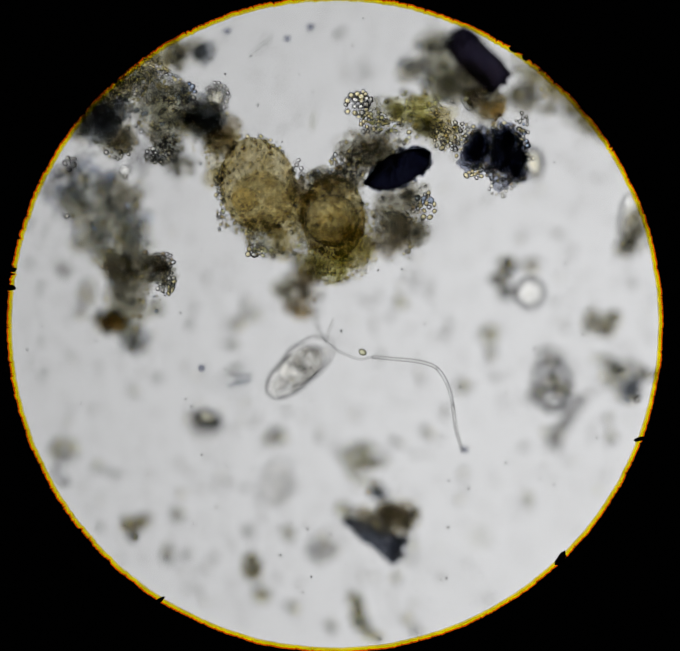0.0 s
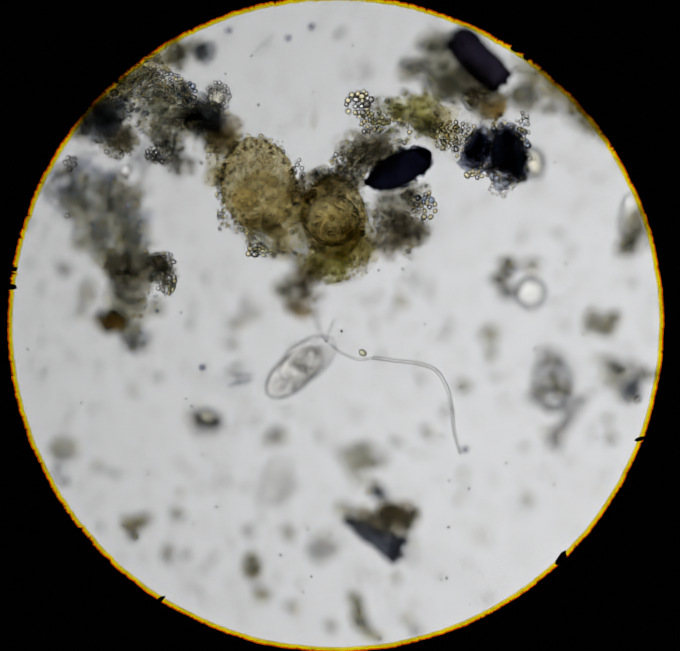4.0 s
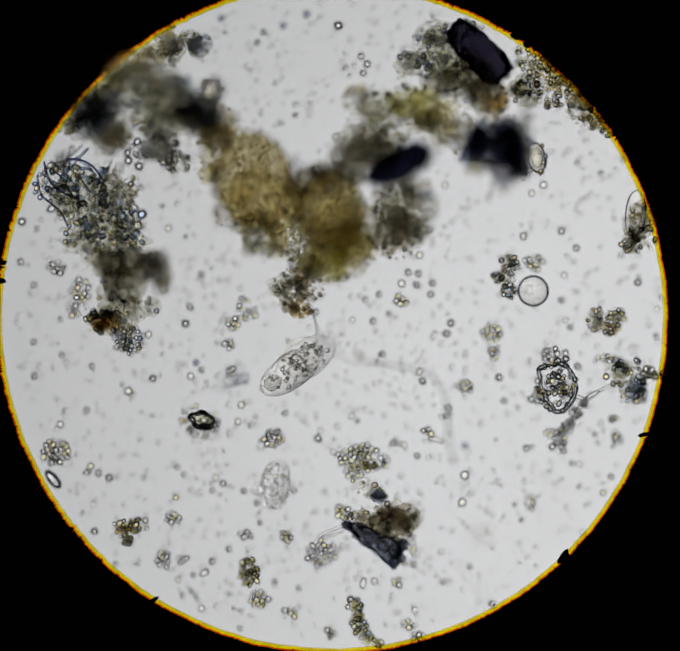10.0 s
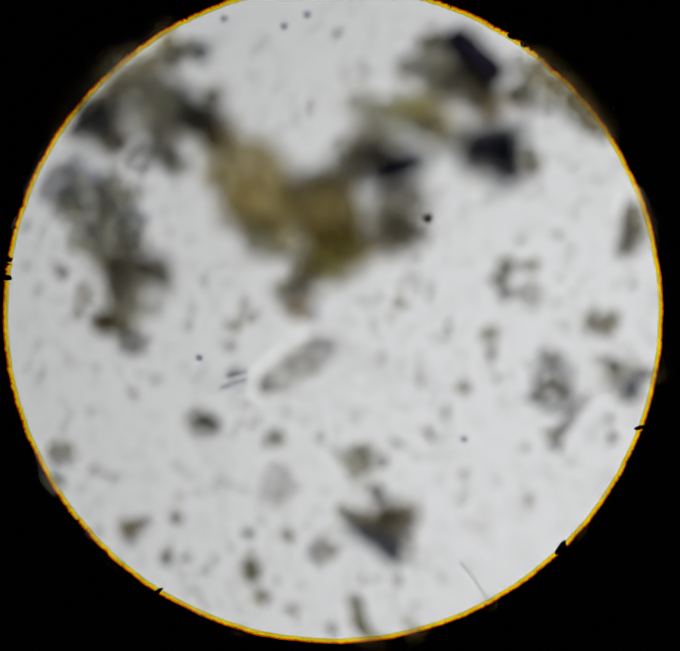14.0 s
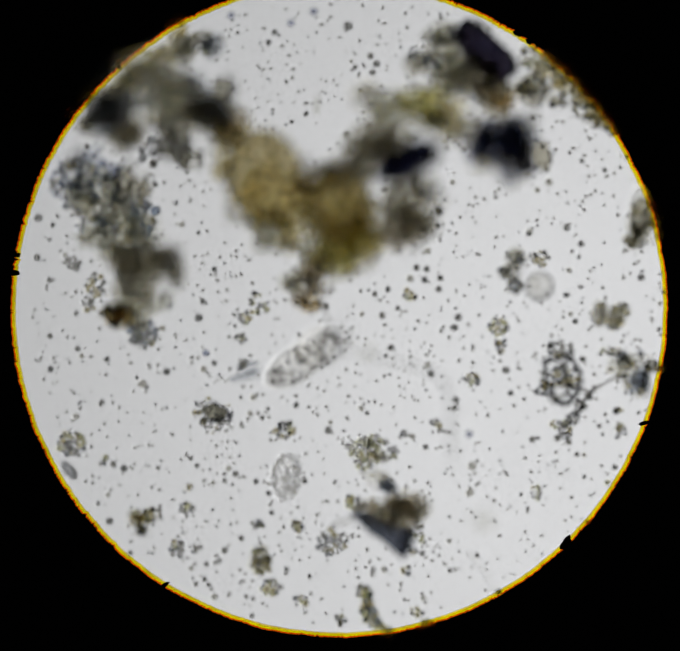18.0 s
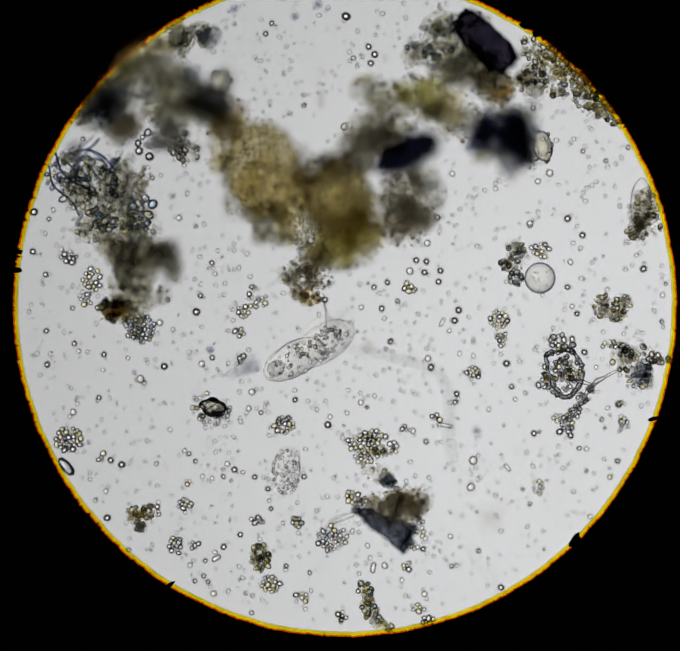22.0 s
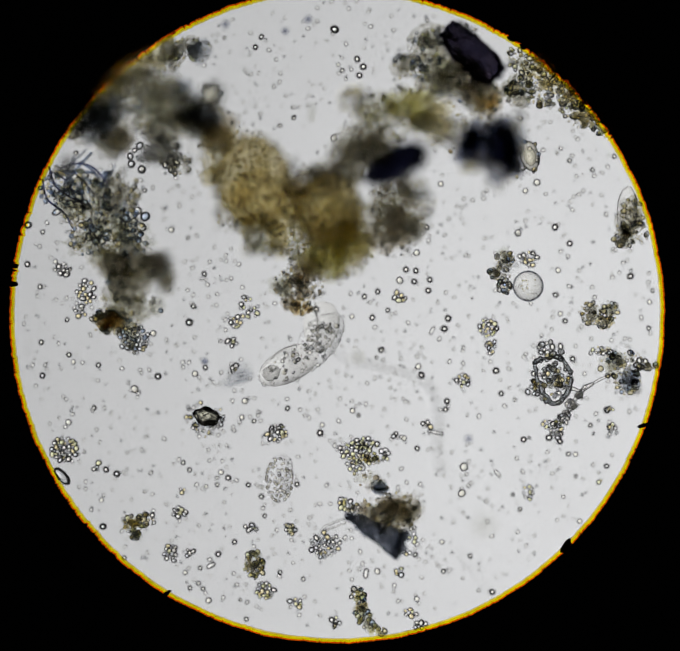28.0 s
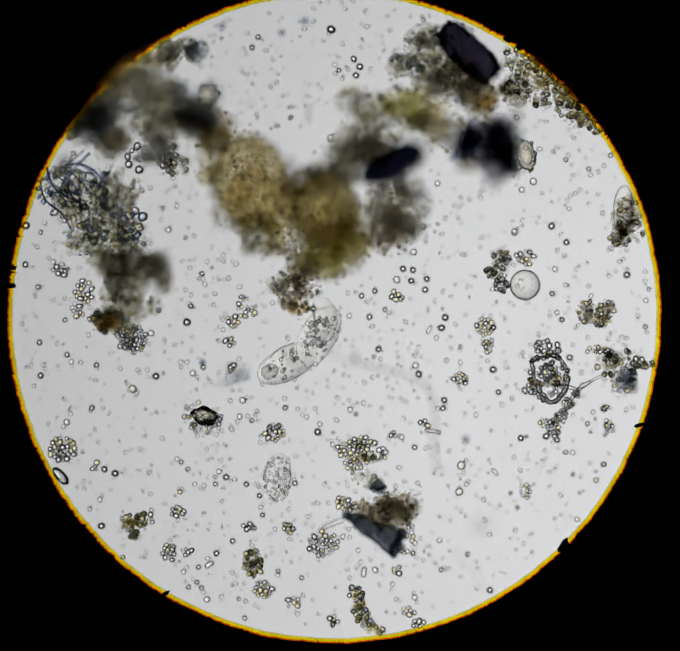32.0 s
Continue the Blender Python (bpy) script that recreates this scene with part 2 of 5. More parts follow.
def mesh_of(name, bm, material, smooth=True):
    me = bpy.data.meshes.new(name)
    bm.to_mesh(me)
    bm.free()
    me.materials.append(material)
    if smooth:
        me.polygons.foreach_set("use_smooth", [True] * len(me.polygons))
    return me


def part(name, bm, material, parent, label="", smooth=True):
    ob = new(name, mesh_of(name, bm, material, smooth))
    ob.parent = parent
    if label:
        tagged(ob, label)
    return ob


def thing(name, label, category, x, y, z=0.0, group="", kind=""):
    ob = new(name)
    ob.empty_display_size = 0.02
    ob.location = (x, y, z)
    return tagged(ob, label, category, group, kind)


def lump(rx, ry, rz, rough=0.16, seed=0, detail=4, freq=1.6):
    """A lumpy closed body with bulges at three sizes."""
    bm = bmesh.new()
    bmesh.ops.create_icosphere(bm, subdivisions=detail, radius=1.0)
    off = Vector((seed * 3.7, seed * 1.9, seed * 2.3))
    for v in bm.verts:
        d = v.co.normalized()
        s = 1 + rough * (noise.noise(d * freq + off) + 0.55 * noise.noise(d * freq * 2.7 + off) + 0.4 * noise.noise(d * freq * 6 + off))
        v.co = Vector((d.x * rx * s, d.y * ry * s, d.z * rz * s))
    return bm


SHAPE = {}


def sphere_shape(detail):
    if detail not in SHAPE:
        bm = bmesh.new()
        bmesh.ops.create_icosphere(bm, subdivisions=detail, radius=1.0)
        SHAPE[detail] = ([v.co.normalized() for v in bm.verts], [[v.index for v in f.verts] for f in bm.faces])
        bm.free()
    return SHAPE[detail]


def crumbs(name, rx, ry, rz, material, parent, rough, seed, x, y, z, turn, count=8, grain=1.0):
    """A crumbly body: many knobbly crumbs grown into one another, with an uneven outline and gaps."""
    rng = random.Random(seed)
    dirs, faces = sphere_shape(3)
    for i in range(count):
        a, q = rng.uniform(0, 6.28), math.sqrt(rng.random()) * 0.76 if grain == 1.0 else 0.86
        cx, cy, cz = rx * q * math.cos(a), ry * q * math.sin(a), rz * rng.uniform(-0.45, 0.5)
        k = grain * (rng.uniform(0.3, 0.56) if i or grain < 1 else 0.68)
        wx, wy = parent.location.x + x + cx * math.cos(turn) - cy * math.sin(turn), parent.location.y + y + cx * math.sin(turn) + cy * math.cos(turn)
        r = min(rx, ry) * k
        reach = math.hypot(wx - CENTRE[0], wy - CENTRE[1])
        inward = max(0.0, reach + r * 0.8 - 0.772) / reach
        sx, sy = (CENTRE[0] - wx) * inward, (CENTRE[1] - wy) * inward
        cx, cy = cx + sx * math.cos(turn) + sy * math.sin(turn), cy - sx * math.sin(turn) + sy * math.cos(turn)
        sx, sy, sz = r * rng.uniform(0.8, 1.4), r * rng.uniform(0.8, 1.4), min(r, rz) * rng.uniform(0.7, 1.0)
        off = Vector((seed * 3.7 + i, seed * 1.9 - i, i * 2.3))
        verts = []
        for d in dirs:
            s = 1 + rough * (noise.noise(d * 1.7 + off) + 0.7 * noise.noise(d * 4.2 + off) + 0.5 * noise.noise(d * 9 + off))
            verts.append((d.x * sx * s, d.y * sy * s, d.z * sz * s))
        me = bpy.data.meshes.new(name)
        me.from_pydata(verts, [], faces)
        me.materials.append(material)
        me.polygons.foreach_set("use_smooth", [True] * len(faces))
        ob = new(name, me)
        ob.parent = parent
        ob.location = (x + cx * math.cos(turn) - cy * math.sin(turn), y + cx * math.sin(turn) + cy * math.cos(turn), z + cz)
        ob.rotation_euler = (0, 0, turn)


def ball(detail=2):
    bm = bmesh.new()
    bmesh.ops.create_icosphere(bm, subdivisions=detail, radius=1.0)
    return bm


def tube(points, radii, sides=8):
    """A bent tube through the points, with rounded ends."""
    bm = bmesh.new()
    pts = [Vector(p) for p in points]
    rings = []
    n = len(pts)
    for i, p in enumerate(pts):
        d = (pts[min(i + 1, n - 1)] - pts[max(i - 1, 0)]).normalized()
        side = d.cross(Vector((0, 0, 1)))
        side = side.normalized() if side.length > 1e-4 else Vector((1, 0, 0))
        up = side.cross(d)
        rings.append([bm.verts.new(p + (side * math.cos(k * 2 * math.pi / sides) + up * math.sin(k * 2 * math.pi / sides)) * radii[i]) for k in range(sides)])
    for a, b in zip(rings, rings[1:]):
        for k in range(sides):
            bm.faces.new((a[k], a[(k + 1) % sides], b[(k + 1) % sides], b[k]))
    for ring, p, q in ((rings[0], pts[0], pts[1]), (rings[-1], pts[-1], pts[-2])):
        tip = bm.verts.new(p + (p - q).normalized() * radii[0] * 0.6)
        for k in range(sides):
            bm.faces.new((ring[k], ring[(k + 1) % sides], tip))
    bmesh.ops.recalc_face_normals(bm, faces=bm.faces)
    return bm


def spline(points, steps=6):
    """A smooth line through a few given points."""
    pts = [Vector(p) for p in points]
    out = []
    for i in range(len(pts) - 1):
        a, b, c, d = pts[max(i - 1, 0)], pts[i], pts[i + 1], pts[min(i + 2, len(pts) - 1)]
        for k in range(steps):
            s = k / steps
            out.append(0.5 * (2 * b + (c - a) * s + (2 * a - 5 * b + 4 * c - d) * s * s + (3 * b - a - 3 * c + d) * s ** 3))
    out.append(pts[-1])
    return out


BALLS = {}


def granule_mesh(material):
    """Shared beads, round or a little uneven."""
    if material.name not in BALLS:
        made = []
        for k in range(3):
            bm = ball(2)
            for v in bm.verts:
                v.co *= 1 + 0.1 * k * noise.noise(v.co * 1.3 + Vector((k * 5, 1, 2)))
            made.append(mesh_of("granule", bm, material))
        BALLS[material.name] = made
    return BALLS[material.name]


def granule(parent, rng, x, y, z, r, material, name="granule", oval=1.18):
    ob = new(name, rng.choice(granule_mesh(material)))
    ob.parent = parent
    ob.location = (x, y, z)
    e = rng.uniform(1 / oval, oval)
    ob.scale = (r * e, r / e, r * rng.uniform(0.85, 1.05))
    ob.rotation_euler = (0, 0, rng.uniform(0, 6.28))
    return ob


def fine_grains(parent, rng, spots, material, label):
    """Grains too small to pick apart, in one mesh. Spots: places and sizes in mm."""
    dirs, faces = sphere_shape(1)
    verts, polys = [], []
    for x, y, z, r in spots:
        k, e, a = len(verts), rng.uniform(0.85, 1.2), rng.uniform(0, 6.28)
        ca, sa = math.cos(a), math.sin(a)
        for d in dirs:
            u, v = d.x * r * e, d.y * r / e
            verts.append(((x + u * ca - v * sa) / 1000, (y + u * sa + v * ca) / 1000, (z + d.z * r * 0.9) / 1000))
        polys.extend([[i + k for i in f] for f in faces])
    me = bpy.data.meshes.new("grain_layer")
    me.from_pydata(verts, [], polys)
    me.materials.append(material)
    me.polygons.foreach_set("use_smooth", [True] * len(polys))
    ob = new("grain_layer", me)
    ob.parent = parent
    tagged(ob, label, kind="stuff")


def heap(name, label, category, plan, x, y, lobes, count, mats, size=(5, 8), seed=1, lift=0.0, spread=1.08, rough=0.2, group=""):
    """Lumps of matter with beads stuck all over them. Lobes: across, down, height of centre, three half sizes in mm, turn, material."""
    rng = random.Random(seed)
    px, py = plan(x, y)
    home = thing(name, label, category, px, py, 0, group)
    weights = []
    tall = sum(l[2] for l in lobes) / len(lobes) > 72
    sheet = (132, 160) if tall else (20, 48)
    for i, (dx, dy, z, rx, ry, rz, turn, material) in enumerate(lobes):
        if material:
            crumbs("crumb", rx / 1000, ry / 1000, rz / 1000, material, home, rough * 1.7, seed * 7 + i, dx / 1000, -dy / 1000, z / 1000, radians(-turn), 11 if material is COAL else 8)
        weights.append((rx + ry) ** 1.3)
    for k in range(count):
        dx, dy, z, rx, ry, rz, turn, _ = rng.choices(lobes, weights)[0]
        a = rng.uniform(0, 2 * math.pi)
        r = rng.uniform(*size)
        if k % 5 < 3:
            # a layer of beads spread over the lump
            f = math.sqrt(rng.random()) * spread
            u, v, h = rx * f * math.cos(a), ry * f * math.sin(a), rng.uniform(*((20, 52) if tall and k % 5 == 2 else (84, 124) if k % 10 == 1 else sheet))
            r *= rng.uniform(0.6, 1.0)
        else:
            s = rng.uniform(-0.5, 1)
            c = math.sqrt(max(0.0, 1 - s * s))
            f = rng.uniform(0.86, spread)
            u, v, h = rx * c * math.cos(a) * f, ry * c * math.sin(a) * f, z + rz * s * f
        tr = radians(-turn)
        granule(home, rng, (dx + u * math.cos(tr) - v * math.sin(tr)) / 1000, (-dy + u * math.sin(tr) + v * math.cos(tr)) / 1000,
                max(r, h) / 1000, r / 1000, rng.choice(mats))
    # fine grains all through the lumps, thickest in their upper layer
    spots = []
    for k in range(int(count * 2.3)):
        dx, dy, z, rx, ry, rz, turn, _ = rng.choices(lobes, weights)[0]
        a, f, r = rng.uniform(0, 6.28), math.sqrt(rng.random()) * 1.12, rng.uniform(1.8, 4.2)
        u, v, tr = rx * f * math.cos(a), ry * f * math.sin(a), radians(-turn)
        h = rng.uniform(*((84, 124) if k % 4 == 3 and tall else sheet)) if k % 2 else rng.uniform(8, z + rz * 0.8)
        wx, wy = (dx + u * math.cos(tr) - v * math.sin(tr)) / 1000, (-dy + u * math.sin(tr) + v * math.cos(tr)) / 1000
        if math.hypot(px + wx - CENTRE[0], py + wy - CENTRE[1]) > 0.755:
            continue
        spots.append((dx + u * math.cos(tr) - v * math.sin(tr), -dy + u * math.sin(tr) + v * math.cos(tr), h, r))
    half = len(spots) // 2
    fine_grains(home, rng, spots[:half], FINE, "layer of tiny clear grains")
    fine_grains(home, rng, spots[half:], FINE_GOLD, "layer of tiny golden grains")
    return home


def bunch(name, label, plan, x, y, half_x, half_y, count, mats, size=(5, 9), seed=1, height=20, group="clusters of beads", base=0):
    """Beads huddled together on the slide, with no core."""
    rng = random.Random(seed)
    px, py = plan(x, y)
    home = thing(name, label, "cell cluster", px, py, 0, group)
    placed = []
    for k in range(count):
        r = rng.uniform(*size) * rng.uniform(0.68, 0.95)
        best = None
        for _ in range(12):
            a, q = rng.uniform(0, 6.28), math.sqrt(rng.random())
            u, v = half_x * q * math.cos(a), half_y * q * math.sin(a)
            gap = min([math.hypot(u - p[0], v - p[1]) - r - p[2] for p in placed] or [0])
            if best is None or gap > best[0]:
                best = (gap, u, v)
            if gap > -3.5:
                break
        _, u, v = best
        placed.append((u, v, r))
        granule(home, rng, u / 1000, v / 1000, (base + r + (rng.uniform(0, height) if best[0] < -2 else rng.uniform(0, 3))) / 1000, r / 1000, rng.choice(mats))
    return home


# ---- the setting: slide, lamp, added shroud, collar ----
def disc(radius, top, bottom, sides=96):
    bm = bmesh.new()
    for z, flip in ((top, False), (bottom, True)):
        ring = [bm.verts.new((radius * math.cos(2 * math.pi * k / sides), radius * math.sin(2 * math.pi * k / sides), z)) for k in range(sides)]
        bm.faces.new(ring[::-1] if flip else ring)
    bm.verts.ensure_lookup_table()
    for k in range(sides):
        bm.faces.new((bm.verts[k], bm.verts[(k + 1) % sides], bm.verts[sides + (k + 1) % sides], bm.verts[sides + k])[::-1])
    return bm


def ragged_ring(inner, outer, top, bottom, wobble, seed, sides=2400):
    """A flat ring with thickness; inner and outer edges torn a little. wobble: how much at the inner and outer edge."""
    bm = bmesh.new()
    rng = random.Random(seed)
    loops = [[], [], [], []]
    for k in range(sides):
        a = 2 * math.pi * k / sides
        p = Vector((math.cos(a), math.sin(a), 0))
        # the torn edge is coarser on the upper side of the ring than below
        torn = 1.0 if -0.6 < a - math.pi / 2 < 2.4 or 0.55 < a < 1.2 else 0.5
        burr = max(0.0, rng.gauss(-0.0005, 0.0034)) * torn
        low = noise.noise(p * 14 + Vector((seed, 0, 0))) * 0.0025 + noise.noise(p * 60) * 0.0022 * torn
        ri, ro = inner + (low - burr) * wobble[0], outer + (low - burr) * wobble[1]
        for loop, r, z in zip(loops, (ri, ro, ro, ri), (top, top, bottom, bottom)):
            loop.append(bm.verts.new((p.x * r, p.y * r, z)))
    for a, b in ((0, 1), (1, 2), (2, 3), (3, 0)):
        for k in range(sides):
            j = (k + 1) % sides
            bm.faces.new((loops[a][k], loops[b][k], loops[b][j], loops[a][j]))
    bmesh.ops.recalc_face_normals(bm, faces=bm.faces)
    return bm


def build_setting():
    slide = new("glass_slide", mesh_of("glass_slide", disc(0.758, 0.0, -0.08), GLASS, False))
    slide.location = (CENTRE[0], CENTRE[1], 0)
    tagged(slide, "clear round glass slide under the specks and clumps", "glass slide", kind="structure")
    lamp = new("lamp_disc", mesh_of("lamp_disc", disc(8.2, -60.0, -60.2), LAMP, False))
    lamp.location = (1.9, -0.6, 0)
    tagged(lamp, "glowing white disc of the microscope lamp", "lamp", kind="structure")
    # unseen black tube, added to keep everything round the lamp dark
    bm = ragged_ring(10.4, 10.7, -1.0, -60.4, (0, 0), 3, 96)
    shroud_wall = new("unseen_lamp_shroud", mesh_of("unseen_lamp_shroud", bm, BLACK, False))
    tagged(shroud_wall, "unseen black shroud added round the microscope lamp", "lamp housing", kind="structure")
    collar = thing("eyepiece_collar", "black ragged eyepiece ring with a yellow lens fringe added as films", "eyepiece", CENTRE[0], CENTRE[1], 0.15)
    R = 0.766
    part("plate", ragged_ring(R, 1.5, 0.004, -0.004, (1, 0), 5), BLACK, collar, smooth=False)
    # three tinted films imitate the lens's colour fringe along the plate's edge
    part("red_fringe", ragged_ring(R - 0.0035, R + 0.001, 0.0062, 0.0052, (1, 1), 5), RED_FRINGE, collar, "thin orange red lens fringe added as a film", False)
    part("yellow_fringe", ragged_ring(R - 0.0095, R - 0.0035, 0.0062, 0.0052, (0.8, 1), 5), YELLOW_FRINGE, collar, "thin bright yellow lens fringe added as a film", False)
    part("pale_fringe", ragged_ring(R - 0.0125, R - 0.0095, 0.0062, 0.0052, (0.5, 0.8), 5), PALE_YELLOW_FRINGE, collar, "pale yellow lens fringe added as a film", False)
    # burrs that stick into the field
    for x, y, length, wide, turn in ((1209, 58, 12, 5, 150), (1236, 76, 9, 6, 135), (1329, 1243, 20, 9, 235), (393, 1349, 17, 5, 35), (1512, 962, 17, 5, 195),
                                     (38, 622, 15, 7, 350), (44, 580, 12, 6, 0), (275, 135, 15, 6, 320), (203, 208, 14, 5, 325), (388, 1352, 9, 3, 50)):
        px, py = late(x, y)
        bm = lump(length / 1000, wide / 1000, 0.004, 0.35, x, 2, 2.2)
        ob = part("burr", bm, BLACK, collar)
        ob.location = (px - CENTRE[0], py - CENTRE[1], 0.0)
        ob.rotation_euler = (0, 0, radians(turn))
    # dust on the eyepiece's glass
    for x, y, r, z, name in ((733, 8, 10, 0.055, "dust_speck"), (680, 35, 9, 0.055, "dust_speck"), (540, 18, 9, 0.06, "dust_speck"), 
                             (487, 805, 9, 0.03, "dust_speck"), (740, 225, 10, 0.07, "dust_speck"), (1130, 1190, 28, 0.2, "dust_speck"), (1100, 990, 9, 0.06, "dust_speck")):
        px, py = late(x, y)
        ob = part(name, lump(r / 1000, r / 1000 * (2.4 if x == 740 else 0.9), 0.004, 0.2, x, 2), GREY if r > 20 or x == 740 else COAL, collar)
        ob.location = (px - CENTRE[0], py - CENTRE[1], z)
    return collar


collar = build_setting()
cam.data.dof.focus_object = collar      # the field stop lies in the plane of sharpness


# ---- the cysts and the heap round them ----
def cyst(label, x, y, rx, ry, turn, seed, inner):
    rng = random.Random(seed)
    px, py = early(x, y)
    home = thing("cyst", label, "cyst", px, py, 0, "round cysts")
    rz, mid_z = 0.05, 0.128
    wall = part("wall", lump(rx / 1000, ry / 1000, rz, 0.05, seed, 5), CYST, home)
    wall.location, wall.rotation_euler = (0, 0, mid_z), (0, 0, radians(-turn))
    for dx, dy, r, z, material in inner:
        ob = part("inner_body", lump(r / 1000, r / 1000 * 0.96, r / 1000 * 0.5, 0.04, seed + dx, 4), material, home)
        ob.location = (dx / 1000, -dy / 1000, z / 1000)
    tr = radians(-turn)
    # small beads thick round the rim, and fine grains all through the inside
    for k in range(230):
        a = rng.uniform(0, 6.28)
        if k < 140:
            s = rng.uniform(-0.3, 0.7)
            f = math.sqrt(1 - s * s) * rng.uniform(0.95, 1.1)
            z, r = mid_z + rz * s, rng.uniform(2.6, 5.6)
            material = rng.choice([GRAIN, GRAIN_GOLD, GRAIN_GREEN, GRAIN_BROWN, GRAIN_GREY])
        else:
            f = math.sqrt(rng.random()) * 0.93
            z, r = rng.uniform(0.136, 0.162), rng.choice([rng.uniform(2.0, 3.4), rng.uniform(3.0, 6.0)])
            material = rng.choice([INNER_RING, GRAIN_GOLD, GRAIN_SOFT, INNER_RING])
        u, v = rx * f * math.cos(a), ry * f * math.sin(a)
        granule(home, rng, (u * math.cos(tr) - v * math.sin(tr)) / 1000, (u * math.sin(tr) + v * math.cos(tr)) / 1000, z, r / 1000, material)
    for material, label in ((GRAIN_SOFT, "layer of tiny clear grains"), (FINE_GOLD, "layer of tiny golden grains")):
        spots = []
        for k in range(720):
            a, f, r = rng.uniform(0, 6.28), math.sqrt(rng.random()), rng.uniform(1.3, 2.9)
            u, v = rx * f * math.cos(a), ry * f * math.sin(a)
            h = rng.uniform(*((70, 100), (142, 162), (94, 124))[k % 3])
            spots.append((u * math.cos(tr) - v * math.sin(tr), u * math.sin(tr) + v * math.cos(tr), h, r))
        fine_grains(home, rng, spots, material, label)
    return home


def build_heart():
    cyst("round olive brown cyst with a granular wall", 594, 427, 89, 110, -12, 11, ((6, 30, 66, 120, CYST_INNER), (34, -8, 13, 152, RING_WALL), (8, 18, 8, 154, RING_WALL), (-20, 44, 9, 154, RING_WALL), (24, 40, 7, 154, RING_WALL), (-6, -30, 7, 154, RING_WALL), (-30, 34, 30, 142, INNER_WALL)))
    cyst("round golden cyst with a clear ring inside", 768, 500, 76, 97, 0, 12, ((-2, 8, 63, 150, RING_WALL), (-6, 22, 48, 152, THIN_WALL), (14, -16, 22, 156, THIN_WALL), (4, 30, 40, 130, CYST_INNER), (-6, 2, 7, 158, INNER_RING), (-2, 58, 11, 156, INNER_RING)))
    heap("algal_mat", "yellow green granular mat under the cyst", "algae clump", early, 770, 588,
         [(0, 0, 96, 92, 62, 48, 0, GREEN), (62, -42, 92, 46, 70, 46, 20, OLIVE), (-10, 28, 106, 66, 36, 34, 0, GREEN)],
         295, [GRAIN_GREEN, GRAIN_GOLD, GRAIN_GOLD, GRAIN_GREEN], (2.5, 6), 21)
    heap("debris_bridge", "olive granular debris between two cysts", "debris clump", early, 668, 545,
         [(0, 0, 80, 46, 52, 44, 0, OLIVE), (20, -60, 80, 26, 60, 44, 0, OLIVE), (-55, 22, 100, 42, 28, 26, 20, GREY), (-80, 5, 120, 24, 20, 18, 0, None), (-50, 0, 70, 50, 36, 40, 30, GREY)], 130, [GRAIN, GRAIN_GOLD, GRAIN_GREY], (3, 7), 22)
    heap("debris_saddle", "brown granular debris joining cysts and dark clumps", "debris clump", late, 735, 410,
         [(0, 0, 84, 58, 40, 44, -20, OLIVE), (52, -22, 96, 52, 34, 40, -30, BROWN), (90, -48, 96, 40, 32, 34, -20, MURK), (-20, -14, 110, 50, 30, 30, -30, BROWN), (196, 92, 66, 46, 62, 40, 0, BROWN)],
         180, [GRAIN, GRAIN_GOLD, GRAIN_BROWN, GRAIN_GREY], (3, 6.5), 27)
    heap("debris_skirt", "brownish granular debris under the first cyst", "debris clump", early, 560, 400,
         [(-52, -76, 105, 40, 30, 32, 40, BROWN), (-64, -20, 70, 34, 50, 40, 0, OLIVE), (36, 124, 90, 50, 24, 30, -10, OLIVE), (-22, 118, 110, 30, 18, 20, 20, None)], 110, [GRAIN, GRAIN_GOLD, GRAIN_GREY, GRAIN_BROWN], (3, 6), 26)
    heap("debris_tail", "greyish brown bead cluster with an amber flake", "debris clump", early, 688, 688,
         [(-22, -25, 62, 28, 28, 24, 0, GREY), (-2, 0, 52, 32, 42, 26, 0, BROWN), (12, 30, 48, 25, 18, 18, 8, AMBER), (36, -20, 62, 28, 28, 18, 0, None), (10, -40, 60, 30, 26, 30, 0, BROWN), (26, -66, 58, 42, 30, 28, 0, BROWN)],
         190, [GRAIN, GRAIN_GREY, GRAIN_BROWN], (3, 6), 23)
    heap("purple_brown_clump", "purplish brown granular clump beside a black grain", "debris clump", early, 838, 346,
         [(-8, -4, 118, 46, 44, 34, 0, MURK), (24, 22, 110, 50, 44, 34, 0, MURK), (60, 0, 108, 40, 30, 30, 20, MURK), (-48, 22, 125, 24, 24, 20, 0, None), (-90, 66, 122, 38, 24, 20, 0, MURK), (20, 0, 70, 44, 40, 40, 0, MURK)],
         170, [GRAIN, GRAIN_BROWN, GRAIN_GREY, GRAIN_GOLD], (3, 7), 24)
    heap("brown_clump", "dark brown granular clump under a black grain", "debris clump", early, 926, 492,
         [(-8, 8, 100, 56, 66, 48, 0, MURK), (30, -42, 116, 32, 30, 22, 0, MURK), (22, 40, 96, 40, 34, 26, 0, MURK), (-40, 62, 70, 56, 26, 24, -10, BROWN)],
         170, [GRAIN, GRAIN_BROWN, GRAIN_GREY], (3, 7), 25)
    # fine grains packed under the cysts, in the lower layers of the heap
    px, py = early(700, 500)
    bed = thing("grain_bed", "fine olive grains packed under two cysts", "debris clump", px, py)
    rng = random.Random(29)
